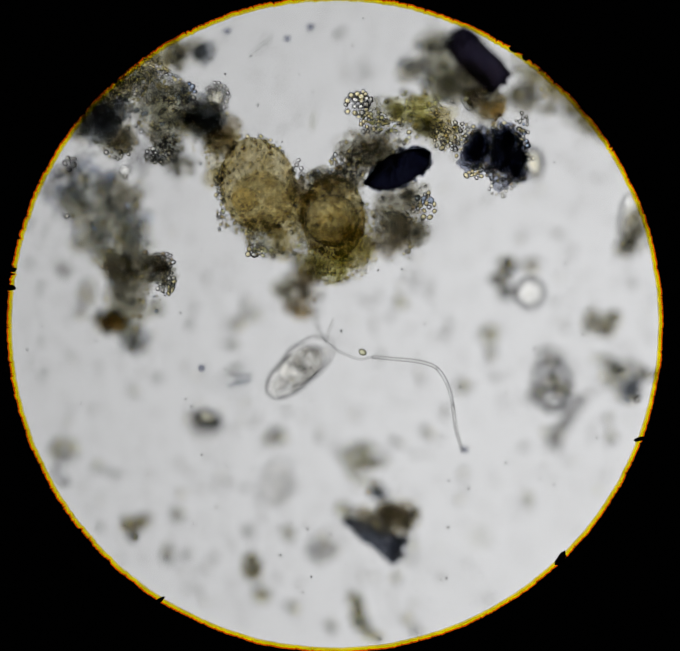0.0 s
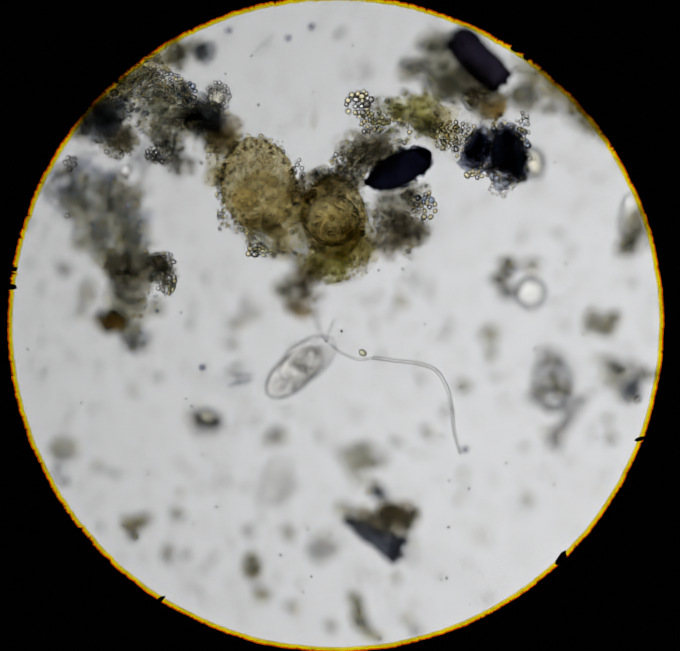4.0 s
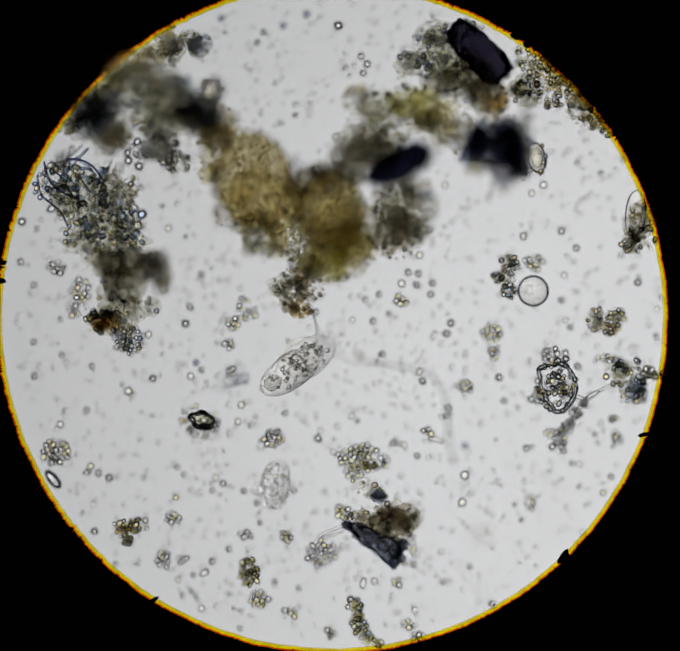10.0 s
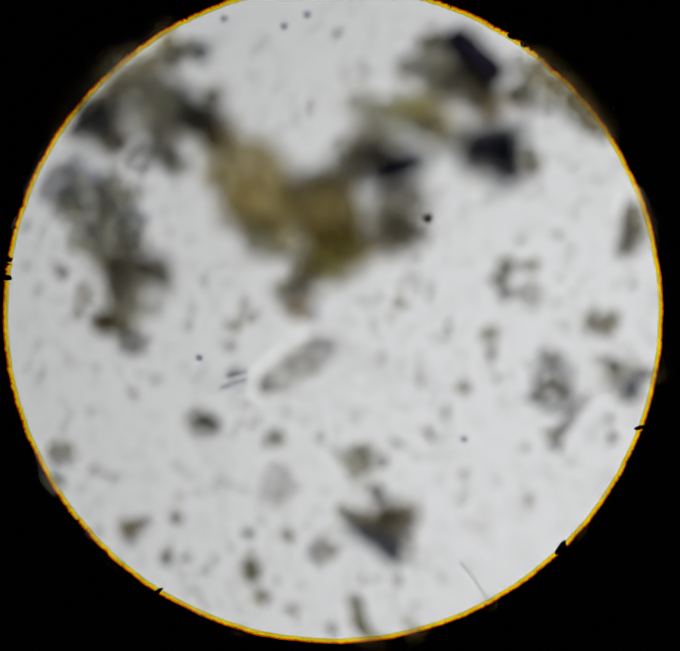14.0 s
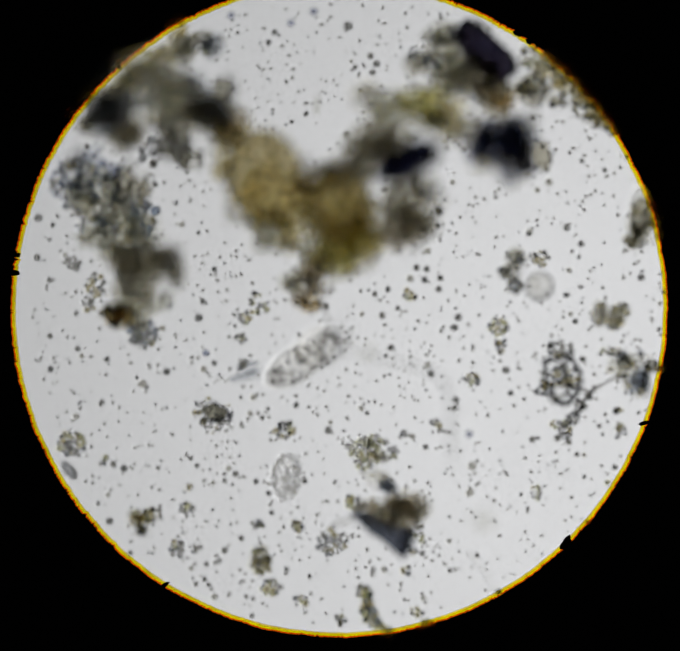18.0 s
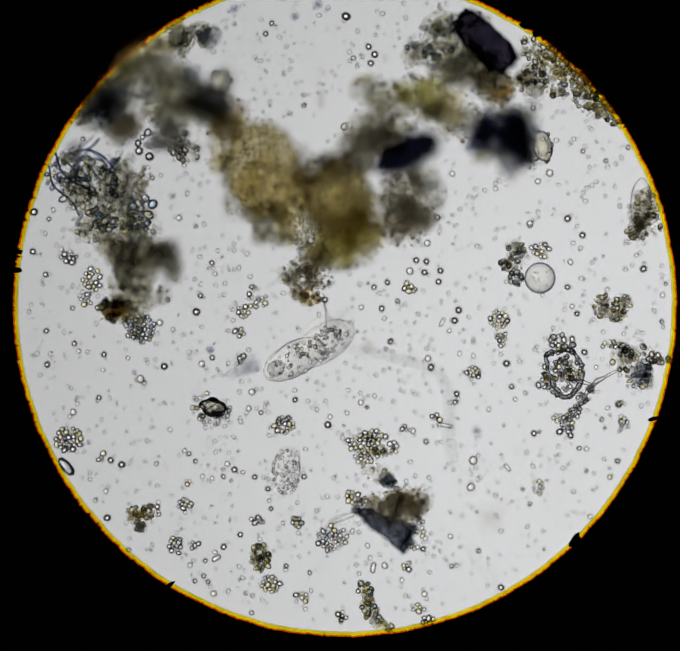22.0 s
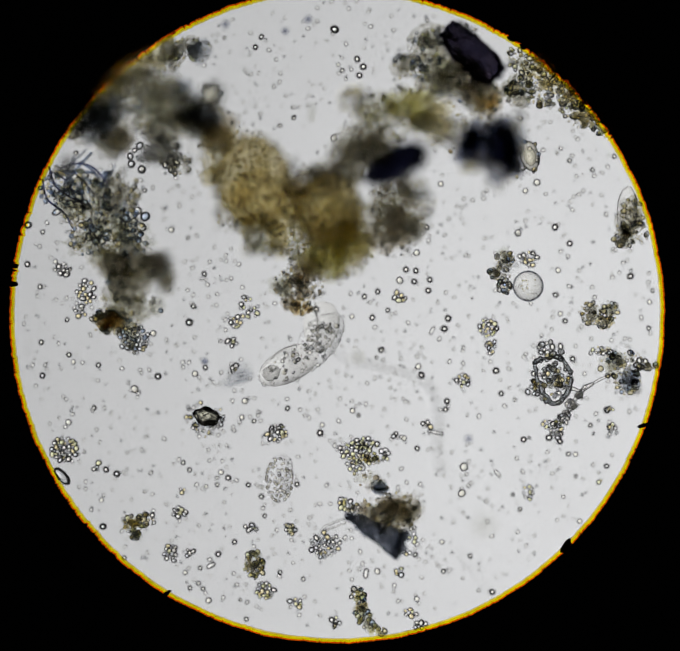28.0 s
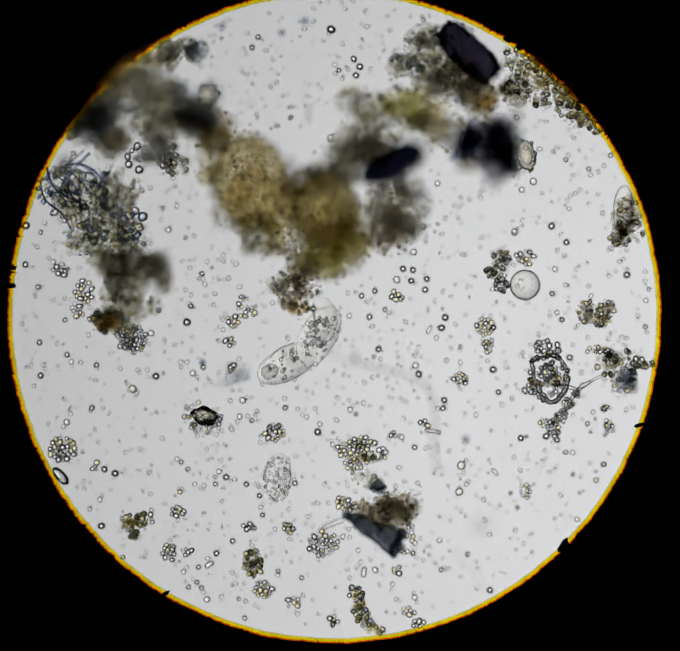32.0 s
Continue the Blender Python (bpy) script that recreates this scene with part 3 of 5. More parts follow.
    for material, count, text in ((GRAIN_BROWN, 420, "layer of fine brown grains"), (GRAIN_GOLD, 420, "layer of fine golden grains"), (GRAIN_GREEN, 360, "layer of fine green grains")):
        spots = []
        for k in range(count):
            dx, dy, rx, ry = rng.choices(((70, -26, 92, 100), (-106, 66, 78, 92), (0, -50, 70, 60), (222, 4, 52, 70)), (5, 3, 2, 1.6))[0]
            a, f = rng.uniform(0, 6.28), math.sqrt(rng.random())
            spots.append((dx + rx * f * math.cos(a), dy + ry * f * math.sin(a), rng.uniform(24, 66), rng.uniform(2.2, 4.4)))
        fine_grains(bed, rng, spots, material, text)
    px, py = early(920, 390)
    grain = thing("black_grain", "opaque black spindle shaped grain", "mineral grain", px, py)
    ob = part("body", lump(0.08, 0.037, 0.03, 0.16, 31, 5, 2.4), INK, grain)
    ob.location, ob.rotation_euler = (0, 0, 0.172), (0, 0, radians(26))
    crumbs("crumb", 0.088, 0.045, 0.03, COAL, grain, 0.5, 32, 0, 0, 0.172, radians(26), 60, 0.26)


def build_upper_left():
    heap("dark_clump", "murky dark clump with a brown lump", "debris clump", early, 236, 278,
         [(2, -6, 118, 62, 62, 34, -20, SOOT), (24, 46, 62, 40, 46, 32, 0, MURK), (54, 30, 105, 34, 40, 28, 10, MURK), (-50, 18, 60, 36, 30, 30, 0, MURK), (0, -10, 50, 50, 60, 40, 0, MURK), (6, -20, 112, 56, 40, 30, -44, SOOT), (14, -22, 112, 44, 34, 28, -30, MURK), (46, 46, 124, 30, 34, 24, 0, BROWN)],
         80, [GRAIN, GRAIN_BROWN, GRAIN_GREY], (4, 8), 41)
    heap("bead_clump", "crowd of clear beads on a murky core", "debris clump", early, 372, 238,
         [(6, 14, 104, 88, 52, 40, 10, GREY), (-22, -12, 120, 92, 58, 32, 20, None), (12, 36, 92, 66, 52, 48, 0, GREY), (-66, -46, 115, 50, 32, 24, -20, GREY), (40, -22, 130, 32, 26, 22, 0, GREY), (0, 0, 60, 80, 60, 40, 0, GREY), (10, 70, 100, 40, 30, 30, 0, MURK)],
         270, [GRAIN, GRAIN_PALE, GRAIN_PALE, GRAIN_FRINGE_BLUE, GRAIN_GOLD], (3.5, 7), 42, spread=1.2)
    heap("dark_lump", "nearly black lump with brown granular skirt", "debris clump", early, 462, 278,
         [(4, -4, 118, 46, 44, 32, 0, SOOT), (6, 0, 112, 40, 40, 28, 0, SOOT), (0, 0, 70, 40, 44, 40, 0, MURK), (8, 38, 90, 58, 34, 30, 12, GREY), (50, 48, 90, 44, 36, 30, 30, OLIVE), (-40, 10, 80, 40, 50, 40, 0, MURK), (72, 22, 104, 50, 34, 30, 30, BROWN), (40, 40, 112, 40, 26, 24, 20, BROWN)], 90, [GRAIN, GRAIN_BROWN, GRAIN_GOLD], (4, 7), 43)
    heap("grey_clump", "blurred grey granular lump at the rim", "debris clump", early, 438, 116,
         [(0, 2, 40, 52, 24, 26, 0, MURK), (-44, -28, 38, 46, 20, 22, -30, OLIVE), (36, 4, 84, 26, 26, 26, 0, SOOT), (-36, 2, 84, 26, 26, 20, 0, MURK), (-22, 22, 70, 18, 26, 18, 0, MURK)],
         60, [GRAIN, GRAIN_GREY, GRAIN_GREEN], (4, 7), 44)
    heap("rim_beads", "greenish bead heap along the rim", "debris clump", early, 318, 168,
         [(0, 0, 80, 54, 26, 24, -38, None), (38, -14, 80, 40, 28, 22, -30, OLIVE), (-44, 44, 96, 46, 28, 24, -44, OLIVE), (66, -44, 70, 40, 22, 22, -24, GREY), (0, 26, 92, 84, 46, 28, -40, None)], 110, [GRAIN, GRAIN_PALE, GRAIN_GREEN], (4, 7), 45)
    bunch("clear_bead_cluster", "loose cluster of tiny clear beads", early, 502, 226, 30, 36, 60, [GRAIN_PALE, GRAIN_PALE, GRAIN_SOFT], (4, 6.5), 46, 14, base=138)
    heap("bead_cluster", "cluster of clear ringed beads under the clump", "cell cluster", early, 372, 362,
         [(0, 0, 110, 34, 18, 24, 0, None), (24, -28, 100, 30, 22, 24, 0, GREY)], 34, [GRAIN, GRAIN_GREY], (6, 10), 47)
    for x, y, hx, hy, n, size, mats, seed, text in (
            (352, 196, 74, 42, 150, (4, 6.5), [GRAIN, GRAIN, GRAIN_GREY, GRAIN_GOLD], 301, "dense crowd of clear beads lying over a clump"),
            (300, 168, 40, 24, 60, (4, 6), [GRAIN, GRAIN_GREEN, GRAIN_GOLD], 302, "crowd of clear beads beside the rim"),
            (430, 214, 22, 22, 20, (5, 8), [GRAIN, GRAIN_FRINGE_BLUE], 303, "beads tinted as blue lens fringe on a dark lump"),
            (368, 352, 30, 24, 22, (6, 9.5), [GRAIN, GRAIN_GREY], 304, "large clear beads hanging under a clump"),
            (374, 604, 28, 22, 44, (5, 7.5), [GRAIN_GREY, GRAIN_GREY, GRAIN_BROWN], 305, "dark ringed beads on a murky clump"),
            (382, 648, 22, 32, 30, (5, 8), [GRAIN_GREY, GRAIN, GRAIN_GOLD], 306, "dark ringed beads trailing from a clump"),
            (770, 402, 66, 12, 40, (3.5, 6), [GRAIN_GREY, GRAIN_FRINGE_BLUE, GRAIN_FRINGE_BLUE], 308, "beads tinted as blue lens fringe over the top of a cyst"),
            (800, 366, 44, 22, 34, (4, 7.5), [GRAIN, GRAIN_GOLD, GRAIN_GREY], 309, "golden and clear beads beside a brown clump"),
            (955, 262, 58, 36, 95, (3.5, 6.5), [GRAIN_GOLD, GRAIN, GRAIN_GREEN, GRAIN_SOFT], 310, "crowd of yellow green beads over a clump"),
            (1036, 312, 44, 34, 44, (5, 8), [GRAIN, GRAIN_GOLD, GRAIN_SOFT], 311, "crowd of clear beads between two clumps"),
            (862, 282, 32, 26, 30, (5, 8), [GRAIN_GOLD, GRAIN, GRAIN_GREEN], 312, "golden beads at the end of a clump"),
            (983, 470, 24, 34, 18, (6, 10), [GRAIN_FRINGE_BLUE, GRAIN_GOLD, GRAIN_GREY], 313, "large golden beads and beads tinted as blue lens fringe on a brown clump"),
            (604, 582, 38, 12, 12, (6, 9.5), [GRAIN_GOLD, GRAIN_GREEN, GRAIN], 314, "golden beads hanging under a cyst"),
            (768, 606, 62, 34, 60, (3, 5.5), [GRAIN_GREEN, GRAIN_GOLD, GRAIN_SOFT], 315, "yellow green beads over an algal mat"),
            (1128, 400, 56, 18, 34, (4.5, 8), [GRAIN_GOLD, GRAIN, GRAIN_BROWN], 316, "golden beads along the foot of a black clump"),
            (1206, 318, 14, 60, 26, (4.5, 8.5), [GRAIN_FRINGE_BLUE, GRAIN], 317, "beads tinted as blue lens fringe along the side of a black clump"),
            (506, 460, 10, 74, 30, (3.5, 6), [GRAIN, GRAIN_GOLD, GRAIN_GREY], 318, "clear beads along the side of a cyst"),
            (680, 400, 20, 34, 22, (4, 7), [GRAIN_PALE, GRAIN], 319, "clear beads between two cysts"),
            (272, 345, 30, 26, 18, (5, 8), [GRAIN, GRAIN_GOLD], 307, "clear beads under a dark lump")):
        bunch("bead_cluster", text, early, x, y, hx, hy, n, mats, size, seed, 14, base=136)
    px, py = early(290, 395)
    spark = thing("droplet", "small round clear droplet that gathers the light", "droplet", px, py)
    part("body", lump(0.013, 0.013, 0.012, 0.0, 1, 4), BUBBLE, spark).location = (0, 0, 0.1)
    heap("pale_clump", "pale grey debris below the bead clump", "debris clump", early, 425, 385,
         [(0, 0, 60, 26, 22, 24, 0, GREY), (-30, -14, 52, 20, 14, 14, 0, None)], 26, [GRAIN_PALE, GRAIN], (5, 9), 48)
    bunch("bead_pair", "few clear beads near the rim", early, 163, 376, 14, 18, 7, [GRAIN], (6, 9), 49, 10, base=140)


def plate(long, wide, thick, taper, seed, rough=1.0):
    """A thick flat flake, narrower at one end by taper, with rounded corners and a worn edge."""
    bm = bmesh.new()
    bmesh.ops.create_cube(bm, size=1.0)
    bmesh.ops.subdivide_edges(bm, edges=bm.edges, cuts=24, use_grid_fill=True)
    off = Vector((seed * 2.1, seed * 0.7, 0))
    for v in bm.verts:
        q = v.co.copy()
        p = q + off
        shift = rough * (0.16 * noise.noise(p * 3) + 0.1 * noise.noise(p * 9) + 0.05 * noise.noise(p * 21)) - 0.5 * max(0, abs(q.x) + abs(q.y) - 0.74)
        narrow = 1 - taper * (0.5 - q.x)
        v.co = Vector((q.x * long * (1 + shift), q.y * wide * narrow * (1 + shift * 1.6) - 0.075 * long * q.x, q.z * thick))
    return bm


def build_upper_right():
    px, py = early(1106, 138)
    slab = thing("brown_slab", "thick brownish black slab with straight edges", "plant fragment", px, py)
    bm = plate(0.16, 0.07, 0.06, 0.0, 0)
    ob = part("body", bm, SLAB, slab)
    ob.location, ob.rotation_euler = (-0.002, -0.002, 0.072), (0, 0, radians(-41))
    heap("grey_green_clump", "grey green granular clump beside a brown slab", "debris clump", early, 1000, 150,
         [(-8, -20, 62, 60, 42, 36, -30, MURK), (-50, 14, 66, 34, 30, 28, 0, MURK), (20, 40, 72, 36, 52, 36, 0, GREY), (70, 48, 66, 56, 50, 36, 20, MURK), (76, 20, 60, 60, 40, 34, 40, MURK), (50, -58, 60, 66, 20, 26, -10, SOOT), (110, 50, 80, 62, 40, 34, 40, BROWN), (130, 92, 80, 40, 44, 34, 0, MURK), (30, 0, 60, 50, 50, 40, 0, GREY)],
         210, [GRAIN, GRAIN_FRINGE_BLUE, GRAIN_GREY, GRAIN_GREEN], (4, 8), 51)
    heap("green_clump", "yellow green granular clump with clear beads", "algae clump", early, 962, 262,
         [(-84, -4, 92, 42, 32, 28, 0, GREY), (70, 26, 100, 50, 40, 30, 0, OLIVE), (-20, 40, 96, 60, 28, 28, 0, GREY), (60, -50, 90, 50, 40, 30, 0, MURK), (-28, -12, 92, 44, 36, 32, 0, GREEN), (26, -4, 92, 40, 46, 32, 0, GREEN), (26, 34, 102, 22, 20, 20, 0, MURK), (-75, 18, 95, 40, 34, 26, 0, None), (56, 52, 110, 46, 34, 20, 20, None)],
         190, [GRAIN_GREEN, GRAIN, GRAIN, GRAIN_GOLD], (4, 8), 52)
    bunch("bead_cluster", "cluster of large clear beads", early, 826, 240, 30, 32, 22, [GRAIN, GRAIN_GOLD], (7, 10), 53, 30, base=115)
    heap("amber_cell", "amber translucent lump on a brown slab", "plant cell", early, 1134, 242,
         [(0, 0, 110, 28, 36, 26, 10, AMBER), (-44, -20, 95, 26, 26, 24, 0, BROWN)], 16, [GRAIN_GOLD, GRAIN_BROWN], (4, 7), 54)
    px, py = early(1083, 228)
    cell = thing("dark_walled_cell", "small square cell with a dark wall", "plant cell", px, py)
    ob = part("wall", tube([(0.018 * math.cos(a) * (1 + 0.14 * math.cos(4 * a + 0.6)), 0.023 * math.sin(a) * (1 + 0.1 * math.cos(4 * a)), 0.148 + 0.004 * math.sin(3 * a)) for a in [k * math.pi / 12 for k in range(25)]], [0.0032] * 25, 6), GRAIN_GREY, cell)
    rng = random.Random(5)
    for k in range(5):
        granule(cell, rng, rng.uniform(-0.01, 0.01), rng.uniform(-0.014, 0.014), 0.15, 0.006, GRAIN_GOLD)
    heap("black_clump", "black knobbly clump with clear beads round it", "debris clump", early, 1140, 340,
         [(-8, 2, 126, 68, 46, 40, 0, COAL), (38, 28, 122, 42, 54, 40, 0, COAL), (30, -22, 128, 44, 36, 36, 0, COAL), (56, 60, 110, 22, 22, 24, 0, COAL), (-46, 8, 126, 36, 42, 34, 0, COAL)],
         190, [GRAIN, GRAIN_GREY, GRAIN_BROWN, GRAIN_GOLD], (4, 8), 55, spread=1.3, rough=0.28)
    bunch("pale_bead_cluster", "faint cluster of tiny clear beads", early, 1155, 432, 30, 22, 24, [GRAIN_PALE, GRAIN_SOFT], (4, 6), 56, 10, base=138)
    for x, y, rx, ry, turn, plan_z, text in ((1250, 334, 22, 36, -12, 30, "clear oval cell beside a black clump"), (508, 188, 21, 27, 10, 34, "clear ringed cell beside a bead clump"),
                                             (1216, 175, 20, 16, 0, 30, "small clear cell beside a granular crust")):
        px, py = late(x, y)
        oval = thing("oval_cell", text, "cell", px, py, 0, "clear oval cells")
        for k, (grow, material) in enumerate(((1.0, RING_WALL), (0.62, THIN_WALL))):
            ob = part(("wall", "inner_body")[k], lump(rx * grow / 1000, ry * grow / 1000, rx * grow / 1000, 0.07, x + k, 4), material, oval)
            ob.location, ob.rotation_euler = (0, 0, plan_z / 1000), (0, 0, radians(-turn))
        rng = random.Random(x)
        for k in range(9):
            a, q = rng.uniform(0, 6.28), rng.uniform(0.75, 1.1)
            granule(oval, rng, rx * q * math.cos(a) / 1000, ry * q * math.sin(a) / 1000, plan_z / 1000, rng.uniform(0.004, 0.007), rng.choice([GRAIN, GRAIN_GOLD, GRAIN_FRINGE_BLUE]))
    heap("rim_crust", "brownish granular crust along the rim", "debris clump", late, 1280, 160,
         [(-52, -48, 26, 36, 22, 20, 40, GREY), (-8, -18, 26, 44, 26, 20, 42, OLIVE), (52, 26, 26, 50, 24, 20, 44, OLIVE), (100, 78, 24, 40, 20, 18, 48, OLIVE), (-50, 20, 34, 38, 32, 26, 0, MURK), (0, 40, 28, 30, 18, 18, 30, None), (70, 78, 22, 40, 16, 14, 45, None), (10, -34, 30, 60, 22, 20, 42, BROWN), (66, 20, 30, 60, 22, 20, 46, BROWN), (118, 84, 28, 50, 20, 18, 52, BROWN)],
         280, [GRAIN, GRAIN_GOLD, GRAIN_GREY, GRAIN_GREEN], (4, 8), 57)


def build_left():
    heap("tangled_clump", "tangled grey olive clump of beads and needles", "debris clump", late, 240, 430,
         [(-75, -45, 48, 40, 36, 36, 0, None), (-30, 0, 50, 56, 52, 40, 0, GREY), (40, -15, 56, 54, 50, 42, 0, MURK), (10, 45, 52, 62, 42, 38, 0, GREY), (62, 58, 55, 40, 36, 34, 0, GREY), (-20, 90, 42, 44, 36, 30, 0, GREY), (-98, -28, 44, 34, 48, 30, 0, None), (32, 108, 62, 58, 30, 30, 0, GREY), (76, 96, 58, 36, 30, 28, 0, GREY)],
         300, [GRAIN, GRAIN_FRINGE_BLUE, GRAIN_FRINGE_BLUE, GRAIN_GOLD], (4, 9), 61, spread=1.16, rough=0.34)
    rng = random.Random(8)
    px, py = late(212, 385)
    needles = thing("needle_bundle", "thin dark bluish needles sticking out of a clump", "plant fibres", px, py)
    for k in range(14):
        x, y, a, n = rng.uniform(-0.05, 0.06), rng.uniform(-0.05, 0.05), rng.uniform(0, 6.28), rng.uniform(0.02, 0.045)
        part("needle", tube([(x - n * math.cos(a), y - n * math.sin(a), 0.045), (x, y + 0.004, 0.06), (x + n * math.cos(a), y + n * math.sin(a), 0.05)], [0.003, 0.004, 0.003], 6), GRAIN_FRINGE_BLUE if k % 3 else SOOT, needles)
    for x, y, hx, hy, n, seed in ((176, 440, 36, 40, 8, 401), (236, 500, 40, 34, 7, 402), (330, 470, 26, 60, 9, 403)):
        bunch("bead_cluster", "large ringed beads, some tinted as blue lens fringe, on a tangled clump", late, x, y, hx, hy, n, [GRAIN_PALE, GRAIN_SOFT, GRAIN_FRINGE_BLUE], (9, 14), seed, 46)
    for line, r in (([(-0.06, 0.03, 0.04), (-0.02, 0.042, 0.05), (0.02, 0.03, 0.05), (0.05, -0.005, 0.05)], 5), ([(-0.085, 0.035, 0.03), (-0.07, -0.01, 0.036), (-0.04, -0.035, 0.04), (-0.005, -0.05, 0.04)], 4.5),
                    ([(-0.07, 0.02, 0.03), (-0.04, -0.005, 0.04), (-0.02, -0.045, 0.044)], 4), ([(-0.05, 0.035, 0.036), (-0.015, 0.01, 0.044), (0.02, -0.03, 0.05)], 3.6),
                    ([(-0.1, 0.005, 0.03), (-0.09, -0.04, 0.036), (-0.05, -0.075, 0.04), (-0.03, -0.11, 0.04)], 4.5)):
        line = spline(line, 6)
        part("curved_needle", tube(line, [r / 1800] * len(line), 7), INDIGO, needles)
    heap("murky_clump", "murky dark olive clump out of focus", "debris clump", late, 312, 590,
         [(0, -10, 92, 66, 40, 40, 0, MURK), (10, 0, 84, 60, 44, 40, 0, MURK), (40, -6, 100, 44, 36, 32, 0, MURK), (-34, -6, 94, 58, 32, 32, 0, MURK), (-10, -16, 100, 60, 30, 30, 0, MURK), (62, 0, 100, 36, 36, 32, 0, MURK), (84, 36, 100, 16, 24, 18, 0, MURK), (0, 60, 74, 58, 46, 36, 0, MURK), (-8, 100, 50, 46, 36, 30, 0, GREY), (40, 90, 50, 36, 30, 26, 0, GREY), (-10, 46, 56, 48, 40, 34, 0, MURK), (-60, -30, 60, 34, 28, 26, 0, GREY), (-44, -14, 120, 40, 18, 20, 8, BROWN)],
         90, [GRAIN, GRAIN_FRINGE_BLUE, GRAIN_GOLD, GRAIN_BROWN], (4, 8), 62)
    heap("rusty_clump", "rust brown clump with clear beads", "debris clump", late, 260, 712,
         [(-4, 0, 40, 30, 28, 26, 0, MURK), (-6, 4, 44, 24, 24, 20, 0, MURK), (-6, 4, 44, 18, 18, 16, 0, AMBER), (42, 8, 40, 30, 34, 26, 0, GREY), (18, -4, 96, 28, 26, 22, 0, AMBER), (24, -40, 90, 30, 26, 24, 0, GREY), (58, 40, 84, 24, 26, 20, 0, GREY)], 60, [GRAIN, GRAIN_GOLD, GRAIN_FRINGE_BLUE], (5, 9), 63)
    bunch("bead_cluster", "dense heap of clear beads", late, 324, 756, 34, 32, 34, [GRAIN, GRAIN_GREY, GRAIN_FRINGE_BLUE, GRAIN_GOLD], (6, 10), 64, 50)
    bunch("bead_cluster", "clear beads beside a dark clump", late, 212, 648, 26, 32, 18, [GRAIN, GRAIN_GOLD], (6, 10), 65, 20)
    bunch("bead_cluster", "three clear beads and a golden one", late, 197, 692, 14, 10, 6, [GRAIN, GRAIN_GOLD], (6, 10), 66, 8)
    bunch("bead_cluster", "small group of ringed beads", late, 160, 588, 24, 20, 7, [GRAIN], (6, 10), 67, 5)
    bunch("bead_cluster", "beads hanging under the upper clump", late, 345, 330, 30, 30, 9, [GRAIN, GRAIN_GREY], (7, 13), 68, 60)
    bunch("bead_cluster", "beads below the olive clump", late, 412, 335, 22, 28, 12, [GRAIN, GRAIN_GREY], (7, 11), 69, 60)


